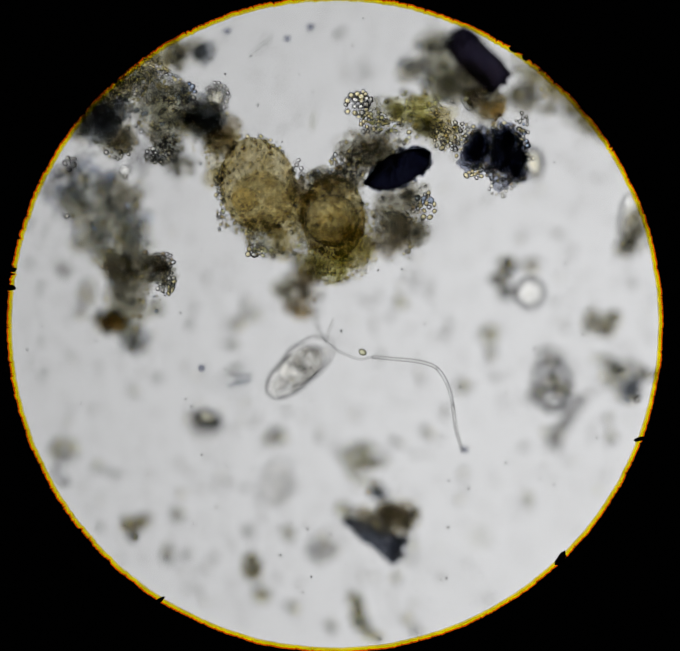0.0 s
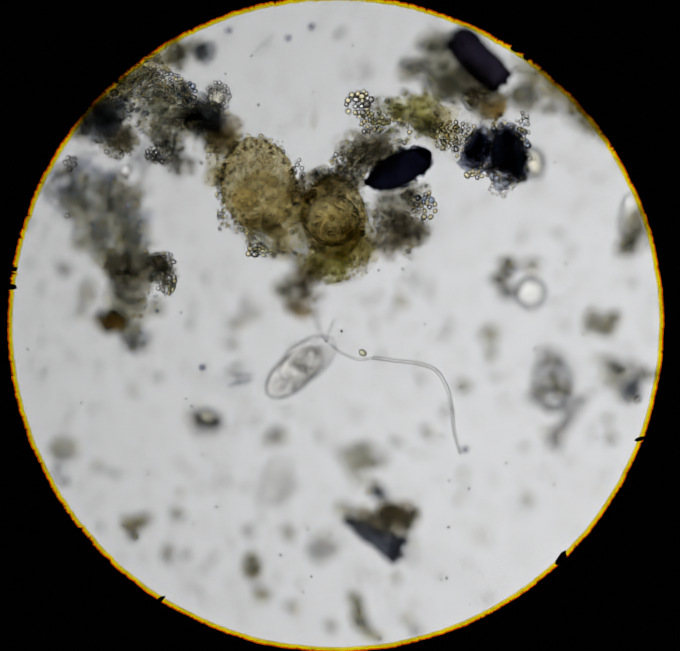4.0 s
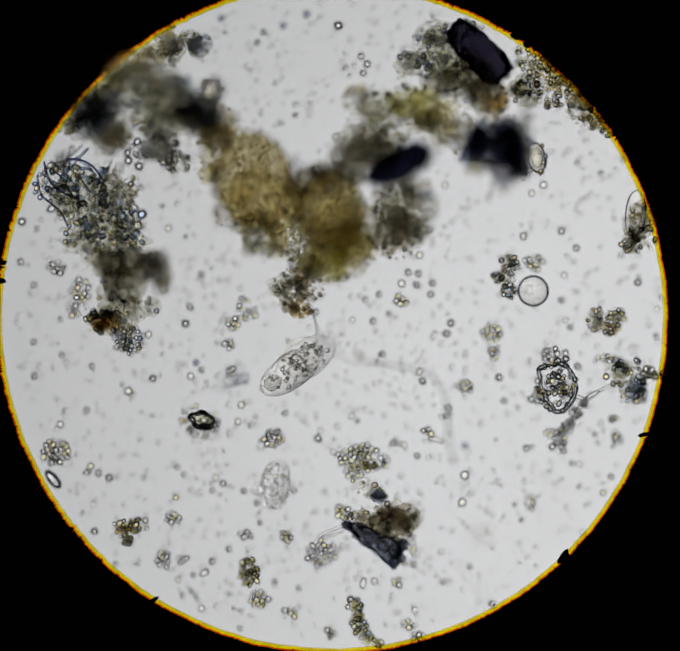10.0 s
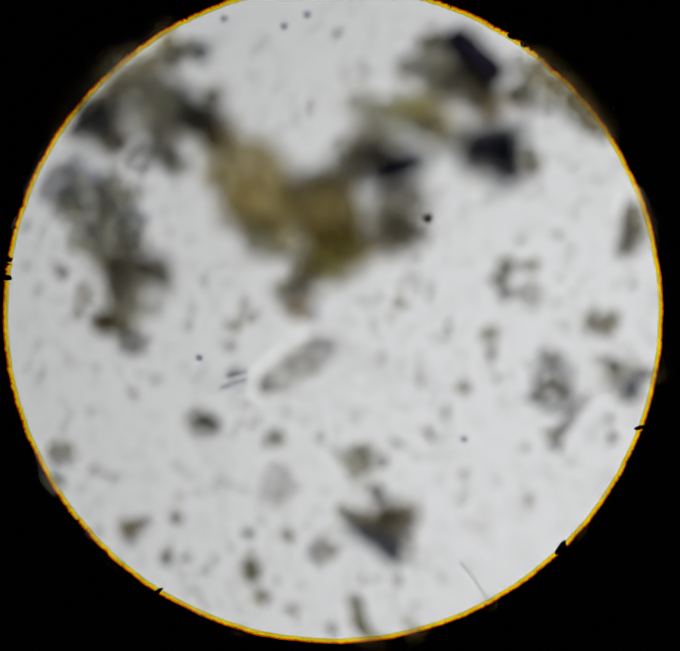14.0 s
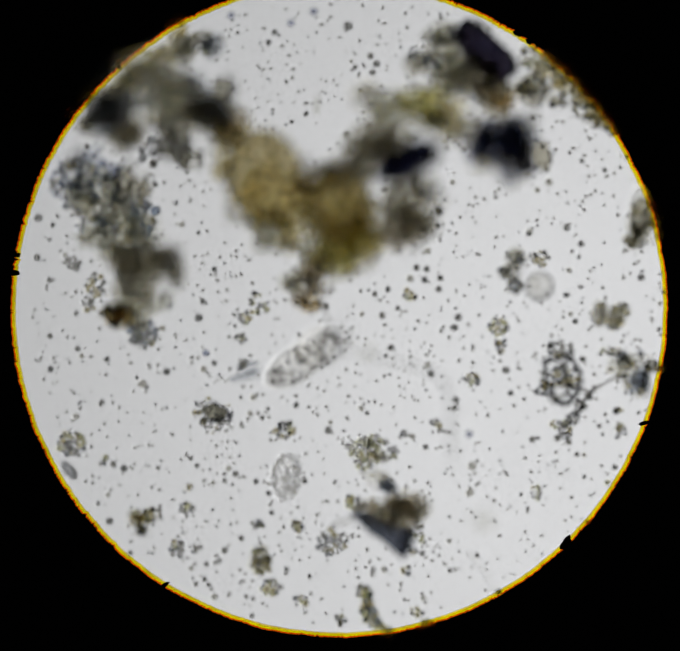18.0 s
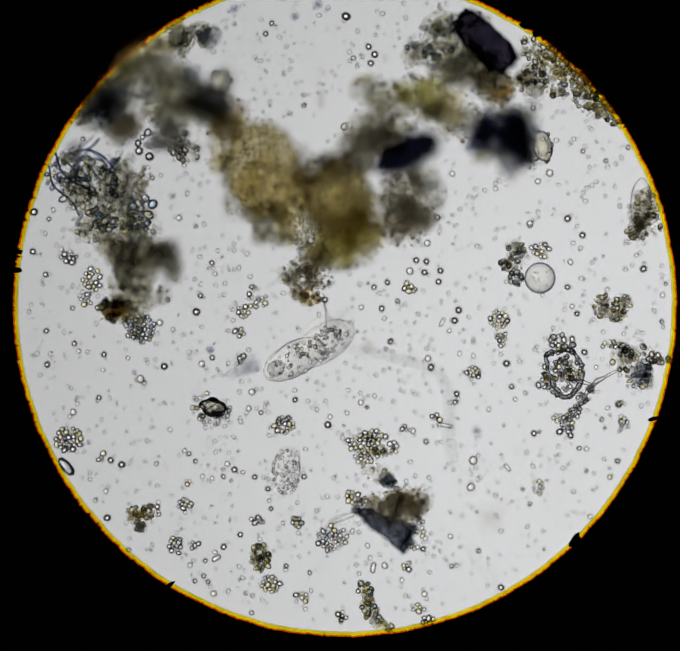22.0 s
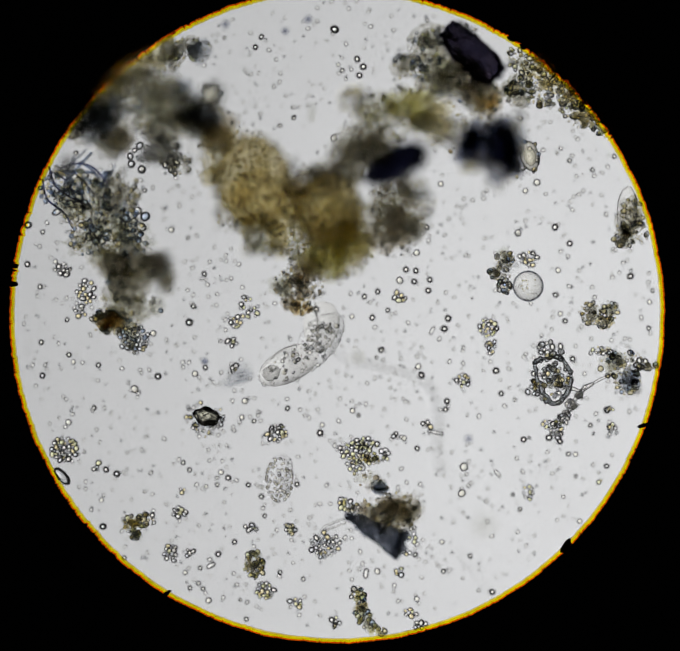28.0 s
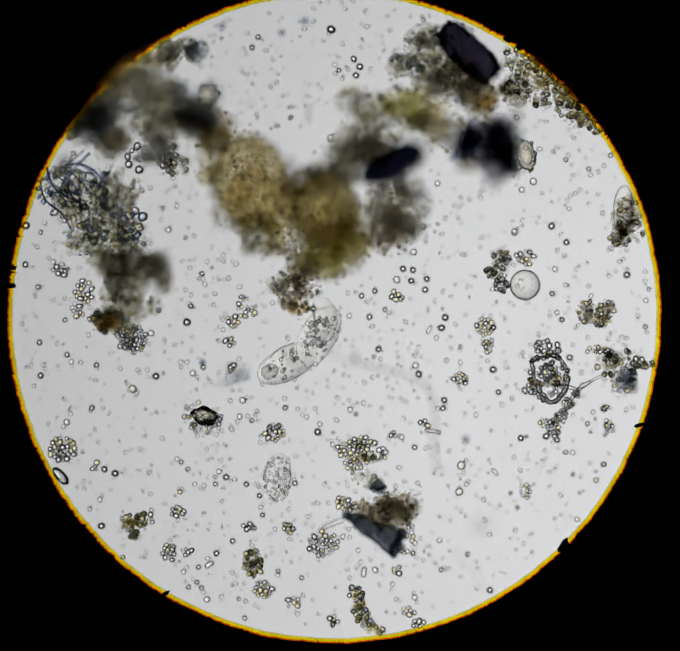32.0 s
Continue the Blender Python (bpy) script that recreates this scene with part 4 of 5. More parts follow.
def build_right():
    heap("bead_clump", "small dark clump of beads beside a clear droplet", "debris clump", late, 1178, 600,
         [(12, -25, 30, 20, 22, 18, 0, GREY), (0, 8, 28, 26, 16, 18, 10, MURK), (10, 38, 18, 16, 16, 12, 0, None)], 54, [GRAIN, GRAIN_FRINGE_BLUE, GRAIN_GREY, GRAIN_GOLD], (4, 8), 71)
    bunch("bead_cluster", "cluster of golden ringed beads", late, 1243, 575, 24, 18, 12, [GRAIN, GRAIN_GOLD], (5, 9), 72, 12)
    px, py = late(1244, 637)
    drop = thing("droplet", "large perfectly round clear droplet with a dark outline", "droplet", px, py)
    ob = part("body", lump(0.034, 0.034, 0.033, 0.0, 1, 5), BUBBLE, drop)
    ob.location = (0, 0, 0.034)
    # dark refracted edge of the droplet, built as a tinted ring
    ring = [(0.0338 * math.cos(a), 0.0338 * math.sin(a), 0.034) for a in [k * math.pi / 24 for k in range(49)]]
    part("rim", tube(ring, [0.0026] * 49, 7), SLATE, drop, "thin violet ring added as the droplet's dark refracted edge")
    rng = random.Random(6)
    for k in range(22):
        a, q = rng.uniform(0, 6.28), math.sqrt(rng.random()) * 0.02
        granule(drop, rng, q * math.cos(a) + 0.003, q * math.sin(a), rng.uniform(0.024, 0.038), rng.uniform(0.0012, 0.0022), rng.choice([FINE, FINE_GOLD, GRAIN_GREEN]))
    heap("knotted_clump", "knotted brownish clump of large beads", "debris clump", late, 1410, 706,
         [(-20, -4, 26, 26, 24, 20, 0, MURK), (10, 16, 24, 24, 14, 16, 0, OLIVE), (26, -10, 20, 18, 20, 16, 0, GREY)], 44, [GRAIN, GRAIN_GREY, GRAIN_GOLD], (4, 8), 73)
    px, py = late(1298, 848)
    frame_cell = thing("hexagonal_cell", "dark walled hexagonal cell filled with beads", "plant cell", px, py)
    loop = spline([(-0.04, 0.034, 0.03), (-0.012, 0.044, 0.033), (0.026, 0.038, 0.03), (0.042, 0.006, 0.034), (0.034, -0.04, 0.03), (0.004, -0.064, 0.032), (-0.018, -0.04, 0.03), (-0.034, -0.004, 0.03), (-0.04, 0.034, 0.03)], 10)
    for lift, thick, mat in ((0.0, 0.0058, GRAIN_GREY), (0.008, 0.004, GRAIN_GREY)):
        ring = [p + Vector((0.006 * noise.noise(p * 60 + Vector((0, lift * 900, 0))), 0.006 * noise.noise(p * 60 + Vector((3, 0, 0))), lift)) for p in loop]
        part("wall", tube(ring, [thick * (1 + 0.7 * noise.noise(p * 130)) for p in loop], 9), mat, frame_cell, "dark refracting wall")
    rng = random.Random(9)
    for k in range(84):
        a, q = rng.uniform(0, 6.28), math.sqrt(rng.random()) if k < 50 else rng.uniform(1.2, 1.5)
        granule(frame_cell, rng, 0.029 * q * math.cos(a), 0.04 * q * math.sin(a) - 0.008, rng.uniform(0.008, 0.05), rng.uniform(0.004, 0.008), rng.choice([GRAIN, GRAIN_GREY, GRAIN_GOLD]))
    bunch("bead_cluster", "clear beads heaped on a hexagonal cell", late, 1292, 784, 32, 16, 12, [GRAIN, GRAIN_GREY], (6, 12), 74, 30)
    bunch("bead_cluster", "two dark ringed beads beside a cell", late, 1253, 880, 14, 9, 4, [GRAIN_GREY], (7, 10), 75, 6)
    px, py = late(1372, 880)
    twig = thing("twig", "short ragged transparent twig", "plant fibres", px, py)
    for ax, ay, bx, by, r in ((-48, -6, -6, 4, 6), (-6, 4, 22, -14, 7), (-10, 6, -40, 60, 6), (-40, 60, -64, 84, 5), (22, -14, 60, -32, 4)):
        part("stick", tube([(ax / 1000, -ay / 1000, 0.02), ((ax + bx) / 2000, -(ay + by) / 2000 + 0.002, 0.024), (bx / 1000, -by / 1000, 0.02)], [r / 1400, r / 1200, r / 1800], 8), GRAIN_PALE, twig)
    for k in range(60):
        s = rng.random()
        granule(twig, rng, -0.01 - 0.06 * s + rng.uniform(-0.012, 0.012), -0.01 - 0.09 * s + rng.uniform(-0.008, 0.008), rng.uniform(0.006, 0.02), rng.uniform(0.003, 0.006), rng.choice([GRAIN, GRAIN_GREY]))
    heap("mixed_clump", "bead clump with a dark corner near the rim", "debris clump", late, 1460, 838,
         [(14, 24, 32, 30, 28, 24, 20, SOOT), (-22, -12, 26, 26, 26, 20, 0, GREY), (10, -30, 24, 34, 18, 16, 0, GREY), (60, -14, 18, 24, 9, 10, 0, None), (-40, -50, 18, 18, 10, 10, 0, None)],
         70, [GRAIN, GRAIN_GOLD, GRAIN_GREY, GRAIN_FRINGE_BLUE], (5, 9), 76)
    px, py = late(1476, 462)
    long_cell = thing("long_cell", "long clear cell standing on a dark clump", "plant cell", px, py)
    ob = part("wall", lump(0.024, 0.056, 0.026, 0.06, 5, 4), MEMBRANE, long_cell)
    ob.location, ob.rotation_euler = (0, 0, 0.034), (0, 0, radians(-4))
    ob = part("content", lump(0.02, 0.034, 0.02, 0.3, 6, 4), BROWN, long_cell)
    ob.location = (0.014, 0.002, 0.034)
    heap("dark_clump", "dark brown clump at the rim under a clear cell", "debris clump", late, 1484, 512,
         [(0, 0, 34, 38, 34, 30, 0, MURK), (-12, 16, 30, 26, 20, 22, 0, MURK), (6, -40, 40, 26, 40, 26, 0, GREY)], 60, [GRAIN, GRAIN_GREY, GRAIN_GOLD], (4, 8), 77)
    for x, y, hx, hy, n, seed in ((1150, 735, 22, 24, 20, 78), (1157, 778, 13, 18, 10, 79), (1092, 857, 18, 16, 12, 80), (1310, 978, 18, 28, 10, 81), (1242, 1120, 12, 22, 9, 82),
                                  (1440, 975, 14, 16, 6, 83), (1432, 925, 12, 9, 3, 84), (1292, 960, 24, 10, 7, 85), (1405, 792, 22, 8, 5, 86), (1408, 1085, 11, 13, 3, 87)):
        bunch("bead_cluster", "cluster of small ringed beads", late, x, y, hx * 0.9, hy * 0.9, n, [GRAIN, GRAIN_GREY, GRAIN_GOLD, GRAIN_GREEN], (4.5, 8.5), seed, 12)


def build_bottom():
    px, py = late(880, 1208)
    shard = thing("black_shard", "dark slate blue angular shard", "mineral grain", px, py)
    ob = part("body", plate(0.13, 0.06, 0.022, 0.7, 4, 2.0), SHARD, shard)
    ob.location, ob.rotation_euler = (0.003, 0.001, 0.07), (0, 0, radians(-27))
    for k, (x, y, r) in enumerate(((822, 1174, 11), (848, 1188, 13), (874, 1202, 14), (902, 1218, 15), (930, 1232, 16), (944, 1246, 12), (928, 1258, 12), (952, 1216, 12))):
        qx, qy = late(x, y)
        ob = part("chip", lump(r / 900, r / 1150, r / 1300, 0.5, 60 + k, 4, 2.6), SLATE, shard)
        ob.location, ob.rotation_euler = (qx - px, qy - py, 0.066 + 0.003 * (k % 4)), (0, 0, radians(-20 - 9 * k))
    heap("brown_flake_clump", "brown translucent flake clump on a black shard", "debris clump", late, 908, 1152,
         [(28, 5, 78, 52, 40, 28, 10, MURK), (-26, 6, 60, 46, 30, 26, 0, BROWN), (58, 8, 84, 26, 22, 20, 0, MURK), (20, 10, 50, 50, 40, 30, 0, BROWN), (-70, 8, 40, 22, 16, 18, 0, None), (15, 34, 70, 50, 26, 24, 0, MURK), (-20, 14, 76, 40, 26, 24, 0, MURK), (-12, -48, 40, 20, 18, 16, 0, SOOT), (-14, -46, 40, 16, 16, 14, 0, SOOT), (40, 0, 88, 50, 38, 26, 10, BROWN), (-46, -68, 38, 34, 18, 16, 20, GREY)],
         80, [GRAIN, GRAIN_GREY, GRAIN_BROWN, GRAIN_GOLD], (4, 8), 91)
    heap("green_bead_clump", "dull green crumb under ringed beads", "algae clump", late, 884, 1038,
         [(0, 0, 26, 24, 11, 14, 0, MURK), (-34, -2, 22, 26, 14, 12, 0, OLIVE)], 14, [GRAIN_GREEN, GRAIN], (4, 7), 92, spread=1.2)
    for x, y, hx, hy, n in ((836, 1020, 36, 22, 30), (864, 1004, 30, 14, 14), (836, 1054, 24, 12, 10), (908, 1030, 14, 14, 6)):
        bunch("bead_cluster", "yellow green cluster of ringed beads", late, x, y, hx, hy, n, [GRAIN_GREEN, GRAIN_GREEN, GRAIN, GRAIN_PALE], (5.5, 9), 92 + x, 16)
    for x, y, hx, hy, n in ((826, 1150, 22, 14, 9), (806, 1138, 10, 8, 4), (972, 1216, 10, 22, 6), (955, 1258, 9, 9, 3)):
        bunch("bead_cluster", "few ringed beads at the edge of a shard", late, x, y, hx, hy, n, [GRAIN, GRAIN_GREEN, GRAIN_GOLD, GRAIN_PALE], (6, 9), 95 + x, 16)
    bunch("bead_cluster", "loose cluster of clear beads at a bent hair", late, 765, 1238, 36, 30, 34, [GRAIN, GRAIN_GREY, GRAIN_GOLD], (5, 9), 93, 14)
    px, py = late(775, 1205)
    hair = thing("bent_hair", "thin clear bent hair ending at the shard", "hair", px, py)
    for dx, r in ((0, 3.2), (8, 2.6)):
        line = spline([(-0.028 + dx / 1000, -0.022, 0.02), (-0.014 + dx / 900, 0.006 - dx / 1500, 0.03), (0.014, 0.02 - dx / 700, 0.034), (0.04, 0.03 - dx / 700, 0.036)], 5)
        part("strand", tube(line, [r / 1000] * len(line), 7), FIBRE, hair)
    px, py = late(490, 936)
    crystal = thing("crystal", "dark rimmed crystal with a bright middle", "crystal", px, py)
    bm = lump(0.031, 0.02, 0.022, 0.3, 12, 3, 1.5)
    ob = part("body", bm, CRYSTAL, crystal, smooth=False)
    ob.location, ob.rotation_euler = (0, 0, 0.03), (0, 0, radians(-10))
    rng = random.Random(3)
    for k in range(38):
        a = rng.uniform(3.1, 6.3) if k < 26 else rng.uniform(0, 6.28)
        granule(crystal, rng, rng.uniform(0.022, 0.05) * math.cos(a), rng.uniform(0.018, 0.05) * math.sin(a), 0.008, rng.uniform(0.003, 0.007), rng.choice([GRAIN, GRAIN_GOLD, GRAIN_GREY]))
    px, py = late(658, 1082)
    ghost = thing("pale_cell", "very pale transparent cell full of specks", "cell", px, py)
    ob = part("wall", lump(0.034, 0.054, 0.022, 0.22, 8, 4), VEIL, ghost)
    ob.location, ob.rotation_euler = (0, 0, 0.024), (0, 0, radians(-14))
    for k in range(130):
        a, q = rng.uniform(0, 6.28), math.sqrt(rng.random()) if k % 3 else 1.0
        granule(ghost, rng, 0.03 * q * math.cos(a) + 0.002, 0.05 * q * math.sin(a) - 0.004, rng.uniform(0.012, 0.034), rng.uniform(0.002, 0.0042), rng.choice([GRAIN_PALE, FINE, GRAIN_SOFT]))
    heap("dark_bead_clump", "small clump of beads round a dark middle", "debris clump", late, 322, 1186,
         [(-4, 0, 26, 22, 18, 16, 0, OLIVE), (0, 26, 32, 12, 11, 12, 0, SOOT), (28, -8, 18, 16, 14, 12, 0, None)], 46, [GRAIN, GRAIN_GOLD, GRAIN_PALE, GRAIN_GREEN], (5, 8), 94, spread=1.35)
    heap("dark_bead_clump", "dense greenish clump of beads", "debris clump", late, 600, 1282, [(0, 0, 26, 20, 26, 20, 0, MURK)], 40, [GRAIN, GRAIN_GREEN, GRAIN_GOLD], (5, 8), 95, spread=1.3)
    heap("bead_chain", "upright chain of greenish cells", "cell chain", late, 852, 1392,
         [(-10, -36, 20, 14, 16, 14, 0, GREEN), (-2, -6, 20, 14, 18, 14, 0, OLIVE), (12, 24, 18, 16, 18, 13, 0, GREY), (30, 48, 16, 24, 12, 12, 10, GREEN)], 44, [GRAIN, GRAIN_FRINGE_BLUE, GRAIN_GREEN, GRAIN_GOLD], (5, 9), 96, spread=1.25)
    px, py = late(153, 1074)
    lens = thing("lens_cell", "dark outlined lens shaped cell at the rim", "cell", px, py)
    ob = part("body", lump(0.012, 0.025, 0.014, 0.12, 4, 4), GRAIN_GREY, lens)
    ob.location, ob.rotation_euler = (0, 0, 0.015), (0, 0, radians(40))
    for x, y, hx, hy, n, seed in ((655, 978, 26, 24, 18, 101), (405, 1255, 17, 24, 13, 102), (426, 1160, 18, 13, 9, 103), (590, 1198, 14, 9, 4, 104), (686, 1200, 13, 14, 8, 105),
                                  (624, 1345, 26, 22, 20, 106), (694, 1375, 20, 12, 7, 107), (158, 1012, 34, 32, 34, 108), (585, 680, 16, 32, 12, 109), (610, 690, 9, 16, 5, 110),
                                  (562, 715, 18, 16, 9, 111), (560, 826, 11, 11, 4, 112), (1004, 960, 16, 9, 4, 113), (940, 985, 14, 9, 4, 114), (945, 660, 16, 14, 6, 115),
                                  (450, 1255, 10, 11, 4, 116), (793, 1420, 10, 14, 4, 117), (940, 1300, 10, 16, 4, 118), (360, 575, 18, 12, 5, 119), (553, 765, 14, 10, 5, 120),
                                  (965, 1400, 18, 12, 6, 121), (985, 1428, 20, 8, 6, 122), (432, 1108, 10, 10, 3, 123), (235, 1052, 10, 11, 4, 124)):
        bunch("bead_cluster", "cluster of small ringed beads", late, x, y, hx * 0.88, hy * 0.88, n, [GRAIN, GRAIN, GRAIN_GREEN, GRAIN_GREY, GRAIN_GOLD], (5, 9.5), seed, 12)
    # short rods
    for x, y, n, r, turn, z in ((1026, 978, 17, 4.5, -12, 9), (862, 1366 - 60, 10, 6, 80, 8), (500, 1285, 9, 6, 30, 8), (600, 1200, 9, 6, -10, 8), (1020, 740, 9, 4, 60, 6), (1170, 1075, 9, 4, -50, 6)):
        px, py = late(x, y)
        rod = new("rod_cell", mesh_of("rod_cell", tube([(-n / 1000, 0, 0), (0, 0.0008, 0), (n / 1000, 0, 0)], [r / 1000] * 3, 12), GRAIN_PALE))
        rod.location, rod.rotation_euler = (px, py, z / 1000), (0, 0, radians(turn))
        tagged(rod, "short clear rod shaped cell on the slide", "cell", "rod cells")
    # blurred fibres under the slide and beside the amoeba
    for pts, r, mat, label in ((((1088, 1262), (1118, 1296), (1156, 1354)), 3.2, MEMBRANE, "faint straight hair on the underside of the slide"),):
        px, py = late(*pts[1])
        line = [(late(*p)[0] - px, late(*p)[1] - py, 0) for p in pts]
        ob = new("hair", mesh_of("hair", tube(line, [r / 1000] * 3, 8), mat))
        ob.location = (px, py, -0.0845)
        tagged(ob, label, "hair")
    px, py = late(1012, 466)
    dirt = new("dirt_grain", mesh_of("dirt_grain", lump(0.012, 0.011, 0.008, 0.12, 6, 3), INK))
    dirt.location = (px, py, -0.0885)
    tagged(dirt, "round black dirt grain on the underside of the slide", "dirt")
    px, py = early(556, 876)
    rods = thing("rod_pair", "three short grey rods on a hair thin stalk", "cell", px, py)
    for dx, dy, n, turn in ((4, -10, 22, -6), (-4, 10, 26, -12), (8, 2, 20, -8)):
        a = radians(-turn)
        part("rod", tube([(dx / 1000 - n / 1000 * math.cos(a), -dy / 1000 - n / 1000 * math.sin(a), 0.098), (dx / 1000, -dy / 1000, 0.098), (dx / 1000 + n / 1000 * math.cos(a), -dy / 1000 + n / 1000 * math.sin(a), 0.098)], [0.0035, 0.0045, 0.0035], 10), SOOT, rods)
    part("stalk", tube([(0.0, 0.0, 0.0005), (0.003, 0.002, 0.05), (0.0, -0.002, 0.098)], [0.0012] * 3, 6), VEIL, rods, "hair thin clear stalk")
    px, py = late(566, 836)
    rods = thing("rod_pair", "two grey rods side by side under the slide", "cell", px, py)
    for dx, dy, n, turn in ((4, -8, 24, -14), (-4, 16, 32, -20)):
        a = radians(-turn)
        part("rod", tube([(dx / 1000 - n / 1000 * math.cos(a), -dy / 1000 - n / 1000 * math.sin(a), -0.0866), (dx / 1000, -dy / 1000, -0.0868), (dx / 1000 + n / 1000 * math.cos(a), -dy / 1000 + n / 1000 * math.sin(a), -0.0866)], [0.005, 0.0065, 0.005], 10), SOOT, rods)


def build_loose():
    """Single ringed beads lying on the slide, quarter by quarter, then the dust of specks between them."""
    north = ((606, 84, 8), (592, 108, 8), (776, 68, 12), (828, 137, 9), (842, 155, 10), (833, 175, 9), (784, 150, 6), (793, 163, 7), (680, 272, 7), (991, 48, 6), (773, 320, 10), (1020, 428, 8),
             (1205, 277, 8), (1243, 426, 10), (1216, 445, 8), (1319, 376, 7), (1372, 398, 7), (1423, 367, 7), (986, 528, 8), (174, 350, 7), (333, 438, 7), (394, 530, 8), (433, 549, 6), (508, 214, 9))
    east = ((1198, 543, 10), (1284, 530, 10), (1318, 568, 9), (1291, 630, 8), (1284, 687, 8), (1306, 748, 8), (1295, 731, 7), (1323, 836, 9), (1458, 645, 10), (1509, 679, 6), (1500, 766, 7), (1502, 705, 7),
            (1208, 1022, 9), (1267, 1018, 10), (1292, 1027, 9), (1312, 1056, 7), (1328, 1057, 7), (1402, 955, 10), (1410, 996, 10), (1363, 990, 7), (1400, 1085, 8), (1157, 915, 8), (1145, 862, 10), (1069, 1084, 12), (1064, 1145, 11),
            (1199, 1183, 6), (1337, 1212, 7))
    middle = ((963, 587, 9), (938, 626, 9), (961, 629, 9), (923, 651, 10), (957, 654, 9), (993, 650, 9), (989, 675, 9), (872, 677, 8), (841, 688, 8), (895, 720, 7), (859, 737, 9), (812, 734, 7), (879, 812, 9),
              (1035, 740, 10), (1026, 764, 10), (1031, 932, 9), (1027, 951, 8), (965, 851, 9), (972, 871, 10), (812, 952, 8), (826, 963, 6), (736, 1003, 10), (741, 985, 7), (661, 946, 8), (562, 928, 9),
              (555, 966, 8), (583, 975, 7), (729, 717, 9), (931, 1017, 8), (961, 1041, 8))
    west = ((470, 633, 8), (444, 708, 8), (434, 745, 11), (307, 899, 11), (212, 942, 8), (153, 975, 9), (93, 866, 9), (223, 843, 8), (155, 818, 8), (165, 835, 7), (91, 789, 8), (89, 660, 8), (151, 737, 7),
            (125, 602, 7), (152, 624, 8), (96, 533, 7), (62, 517, 11), (361, 870, 10), (447, 864, 9), (471, 850, 8), (239, 1085, 9), (264, 1095, 10), (228, 1156, 7), (231, 1217, 10), (280, 1290, 7), (351, 770, 9), (60, 608, 9))
    south = ((418, 1070, 7), (433, 1087, 7), (506, 1093, 8), (522, 1106, 9), (569, 1123, 8), (599, 1150, 8), (682, 1122, 8), (471, 1126, 6), (497, 1122, 7), (606, 1195, 7), (536, 1255, 8), (498, 1283, 9),
             (456, 1315, 7), (475, 1390, 9), (432, 1361, 7), (452, 1350, 7), (462, 1363, 7), (421, 1325, 7), (641, 1326, 7), (695, 1342, 7), (562, 1434, 7), (760, 1437, 9), (767, 1449, 8), (867, 1325, 9),
             (955, 1287, 8), (958, 1390, 8), (1017, 1258, 7), (1082, 1291, 7), (1020, 1326, 7), (1133, 1375, 9))
    rng = random.Random(77)
    for spots in (north, east, middle, west, south):
        for x, y, r in spots:
            px, py = mid(x, y)
            r *= 0.88
            ob = granule(None, rng, px, py, (r * 0.95) / 1000, r / 1000, rng.choice([BEAD, BEAD, BEAD_DIM, GRAIN_SOFT]), "bead", 1.07)
            tagged(ob, "small clear ringed bead lying on the slide", "cell", "loose beads")
    # specks too many to count
    for name, count, low, high, material, label in (("pale_specks", 1350, 2.2, 4.8, GRAIN_PALE, "hundreds of faint clear specks on the slide"),
                                                    ("dark_specks", 560, 1.8, 4.0, GRAIN_GREY, "scattered tiny dark specks on the slide"),
                                                    ("drifting_specks", 90, 1.6, 3.4, GRAIN_GREY, "tiny dark specks drifting high above the slide")):
        base = [v.co.copy() for v in ball(2 if name == "pale_specks" else 1).verts]
        src = ball(2 if name == "pale_specks" else 1)
        faces = [[v.index for v in f.verts] for f in src.faces]
        src.free()
        verts, polys = [], []
        while len(verts) < count * len(base):
            a, q = rng.uniform(0, 6.28), math.sqrt(rng.random()) * 0.735
            x, y = CENTRE[0] + q * math.cos(a), CENTRE[1] + q * math.sin(a)
            r = rng.uniform(low, high) / 1000
            e, turn = rng.uniform(1.0, 1.5), rng.uniform(0, 6.28)
            high_up = rng.uniform(0.125, 0.165) if name == "drifting_specks" else 0.0
            k = len(verts)
            for c in base:
                u, v = c.x * r * e, c.y * r
                verts.append((x + u * math.cos(turn) - v * math.sin(turn), y + u * math.sin(turn) + v * math.cos(turn), high_up + r * 0.9 + c.z * r * 0.9))
            polys.extend([[i + k for i in f] for f in faces])
        me = bpy.data.meshes.new(name)
        me.from_pydata(verts, [], polys)
        me.materials.append(material)
        me.polygons.foreach_set("use_smooth", [True] * len(polys))
        tagged(new(name, me), label, "specks", kind="stuff")


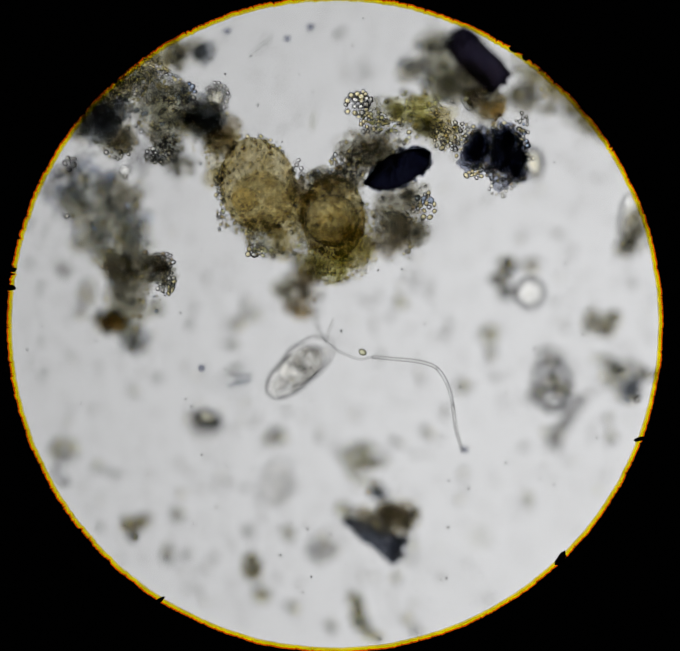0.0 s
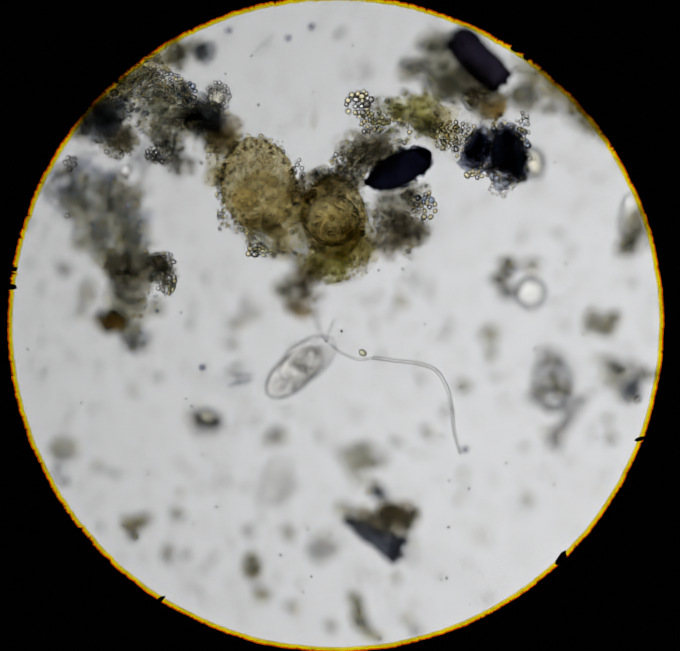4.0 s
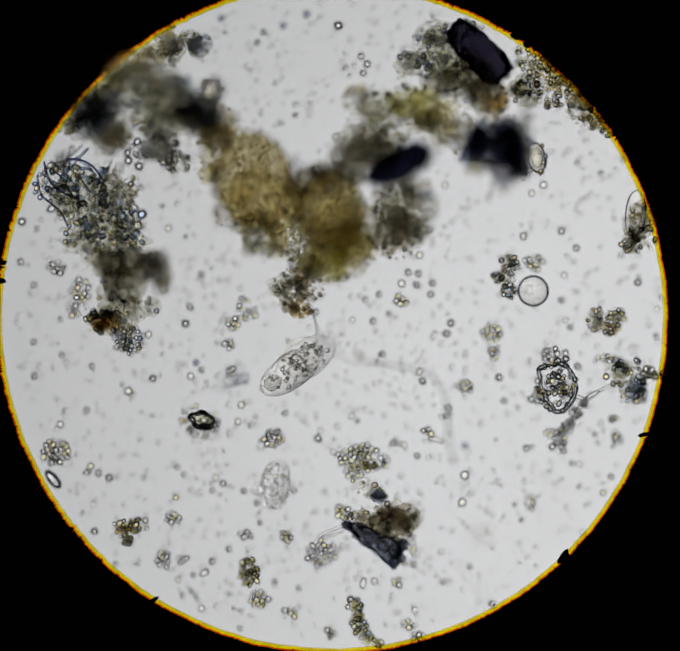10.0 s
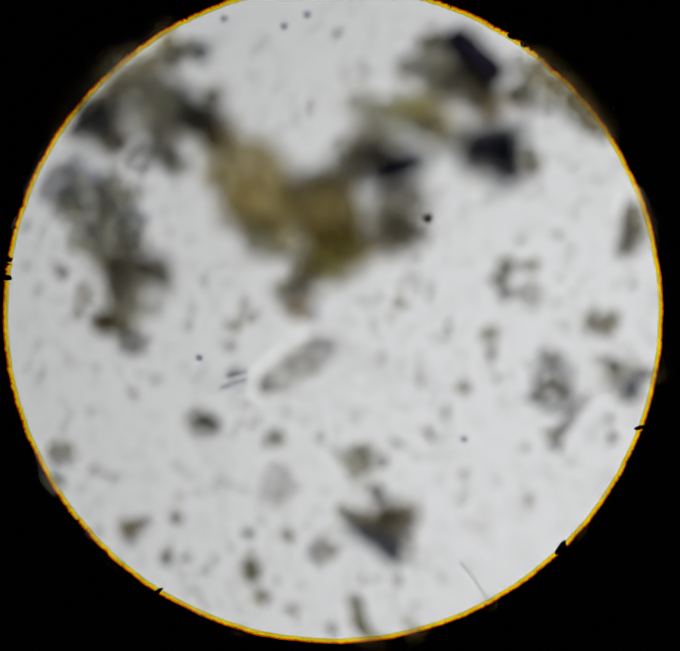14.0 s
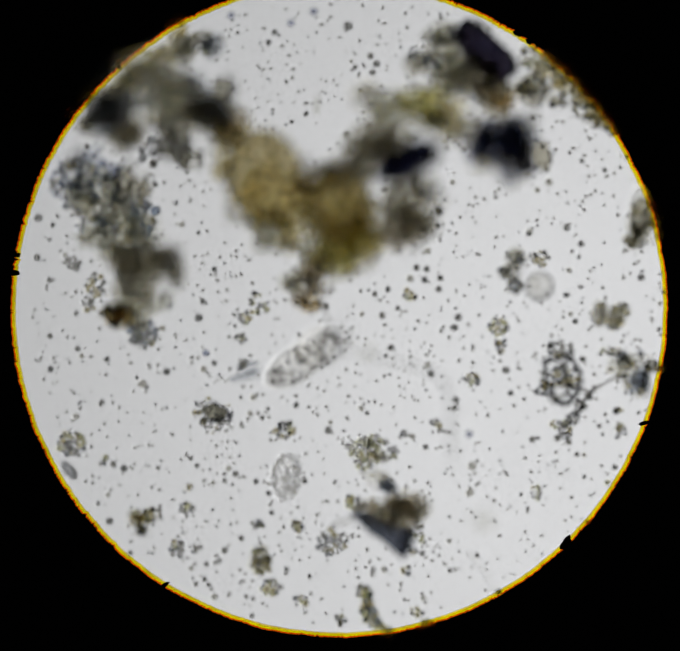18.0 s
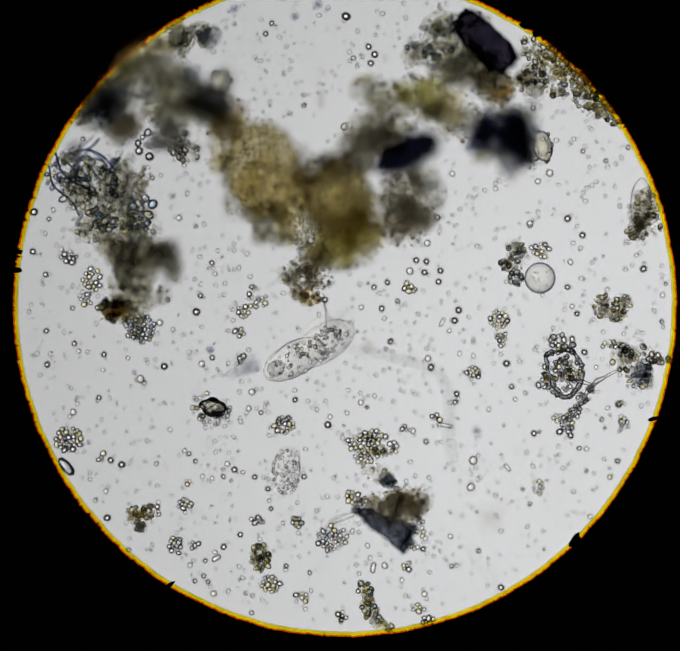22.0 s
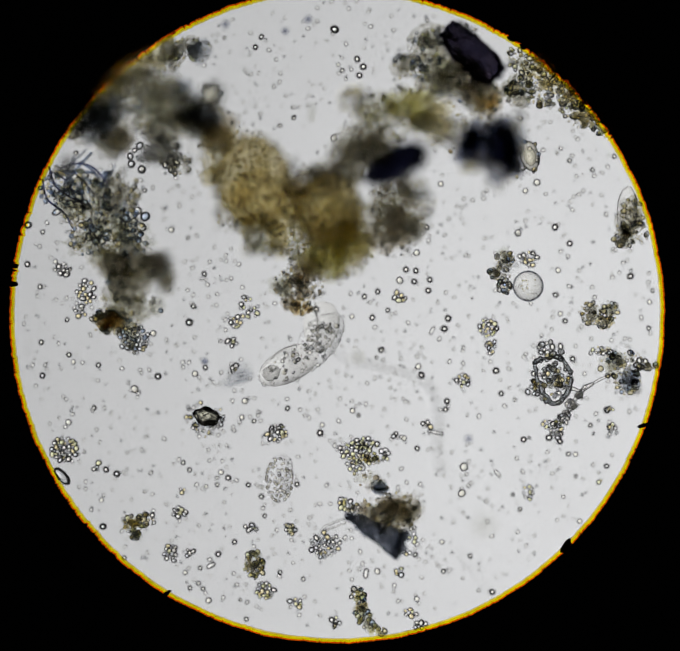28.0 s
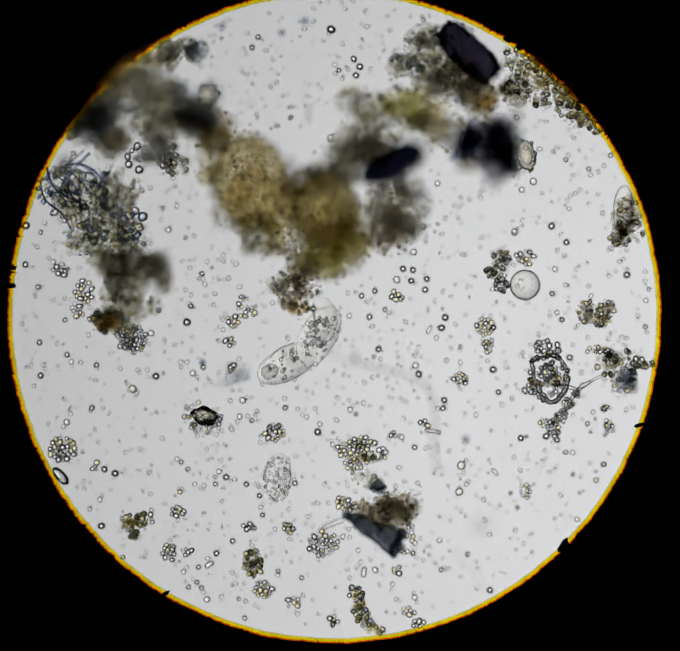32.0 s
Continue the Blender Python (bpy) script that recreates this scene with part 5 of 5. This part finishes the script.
# ---- the amoeba and its long thread ----
def build_amoeba():
    px, py = late(700, 815)
    home = thing("amoeba", "transparent slug shaped amoeba full of grains", "amoeba", px, py)
    rng = random.Random(19)
    def tapered(bm, long, way):
        """One end thins out to nothing, so that the lobes run into one another."""
        for v in bm.verts:
            u = max(0.0, way * v.co.x / long)
            v.co.z *= max(0.0, 1 - u) ** 1.1
        return bm

    hind = part("hind_lobe", tapered(lump(0.077, 0.04, 0.034, 0.05, 3, 5), 0.077, 1), MEMBRANE, home)
    fore = part("fore_lobe", tapered(lump(0.078, 0.042, 0.033, 0.09, 4, 5), 0.078, -1), THIN_MEMBRANE, home)
    hood = part("hood", lump(0.056, 0.042, 0.028, 0.07, 6, 5), VEIL, home, "very faint clear bulge")
    ob = part("vacuole", lump(0.021, 0.017, 0.013, 0.16, 7, 4), VACUOLE, hind, "grey round vacuole")
    ob.location = (-0.046, 0.002, 0.0)
    ob = part("fold", tube(spline([(-0.03, 0.03, 0.006), (0.0, 0.037, 0.01), (0.035, 0.034, 0.006)], 5), [0.0022] * 11, 7), FIBRE, hind, "fine grey crease")
    for lobe, n, long in ((hind, 40, 0.05), (fore, 95, 0.058)):
        for k in range(n):
            a, q = rng.uniform(0, 6.28), math.sqrt(rng.random())
            r = rng.uniform(0.0018, 0.0042) if k % 6 else rng.uniform(0.004, 0.0065)
            granule(lobe, rng, long * q * math.cos(a), 0.033 * q * math.sin(a), rng.uniform(-0.014, 0.008), r, rng.choice([GRAIN, GRAIN_GREY, GRAIN_SOFT, GRAIN_PALE]))
    return home, hind, fore, hood


def build_thread():
    px, py = early(752, 788)
    home = thing("thread", "long thin bent thread fixed to the amoeba", "thread", px, py)
    pts = [(752, 788, 138), (785, 812, 142), (828, 828, 148), (860, 823, 152), (910, 828, 152), (968, 834, 150), (1008, 850, 148), (1033, 890, 154), (1043, 935, 163), (1050, 990, 172), (1066, 1040, 182)]
    line = spline([((early(x, y)[0] - px), (early(x, y)[1] - py), z / 1000) for x, y, z in pts], 5)
    for i, j, thick in ((0, 15, 0.0027), (15, 30, 0.0042), (30, 40, 0.0044), (40, 50, 0.0048)):
        piece = line[i:j + 1]
        part("segment", tube(piece, [thick] * len(piece), 8), FIBRE, home)
    for pts in (((724, 720, 30), (736, 752, 80), (752, 788, 138)), ((770, 738, 125), (758, 765, 134), (752, 788, 138)), ((722, 706, 44), (734, 746, 52), (741, 790, 56))):
        line = spline([((early(x, y)[0] - px), (early(x, y)[1] - py), z / 1000) for x, y, z in pts], 4)
        part("branch", tube(line, [0.0026] * len(line), 7), FIBRE, home)
    granule(home, random.Random(2), early(836, 812)[0] - px, early(836, 812)[1] - py, 0.15, 0.009, GRAIN_GREEN)
    return home


build_heart()
build_upper_left()
build_upper_right()
build_left()
build_right()
build_bottom()
build_loose()
amoeba, hind_lobe, fore_lobe, hood = build_amoeba()
thread = build_thread()


def motions():
    walk(collar, [(t, pose(CENTRE[0] + ox, CENTRE[1] + oy, z)) for t, _, _, z, _, ox, oy, _ in PATH])
    walk(hind_lobe, [(t, pose(x, y, z, 0, 0, a)) for t, x, y, z, a in (
        (0, -0.006, -0.012, 0.085, 40), (3.5, -0.007, -0.012, 0.085, 40), (6, -0.01, -0.01, 0.078, 38), (9, -0.009, -0.01, 0.06, 36), (13, -0.02, -0.011, 0.042, 35),
        (19, -0.024, -0.012, 0.038, 32), (24, -0.022, -0.008, 0.036, 28), (28, -0.016, -0.002, 0.036, 27), (32, -0.014, 0.0, 0.036, 27))])
    walk(fore_lobe, [(t, pose(x, y, z, 0, 0, a)) for t, x, y, z, a in (
        (0, 0.018, 0.014, 0.085, 40), (3.5, 0.019, 0.014, 0.085, 40), (6, 0.022, 0.016, 0.078, 39), (9, 0.022, 0.016, 0.062, 37), (13, 0.037, 0.028, 0.044, 36),
        (19, 0.042, 0.026, 0.04, 35), (24, 0.05, 0.029, 0.038, 36), (28, 0.054, 0.052, 0.038, 54), (32, 0.058, 0.062, 0.038, 62))])
    walk(hood, [(t, pose(x, y, z, 0, 0, a)) for t, x, y, z, a in (
        (0, 0.012, 0.008, 0.08, 36), (13, 0.016, 0.028, 0.05, 36), (19, 0.026, 0.034, 0.042, 42), (24, 0.046, 0.05, 0.036, 60), (28, 0.06, 0.09, 0.036, 80), (32, 0.062, 0.1, 0.036, 90))])
    x, y, z = thread.location
    walk(thread, [(t, pose(x + dx, y + dy, z, 0, 0, a)) for t, dx, dy, a in (
        (0, 0, 0, 0), (3.5, 0.0, 0.0, -1.0), (6, -0.001, -0.002, -2.5), (9, -0.003, -0.002, -4), (13, -0.004, -0.002, -6), (19, -0.004, -0.004, -8), (25, -0.004, -0.006, -9.5), (32, -0.004, -0.008, -11))])


motions()
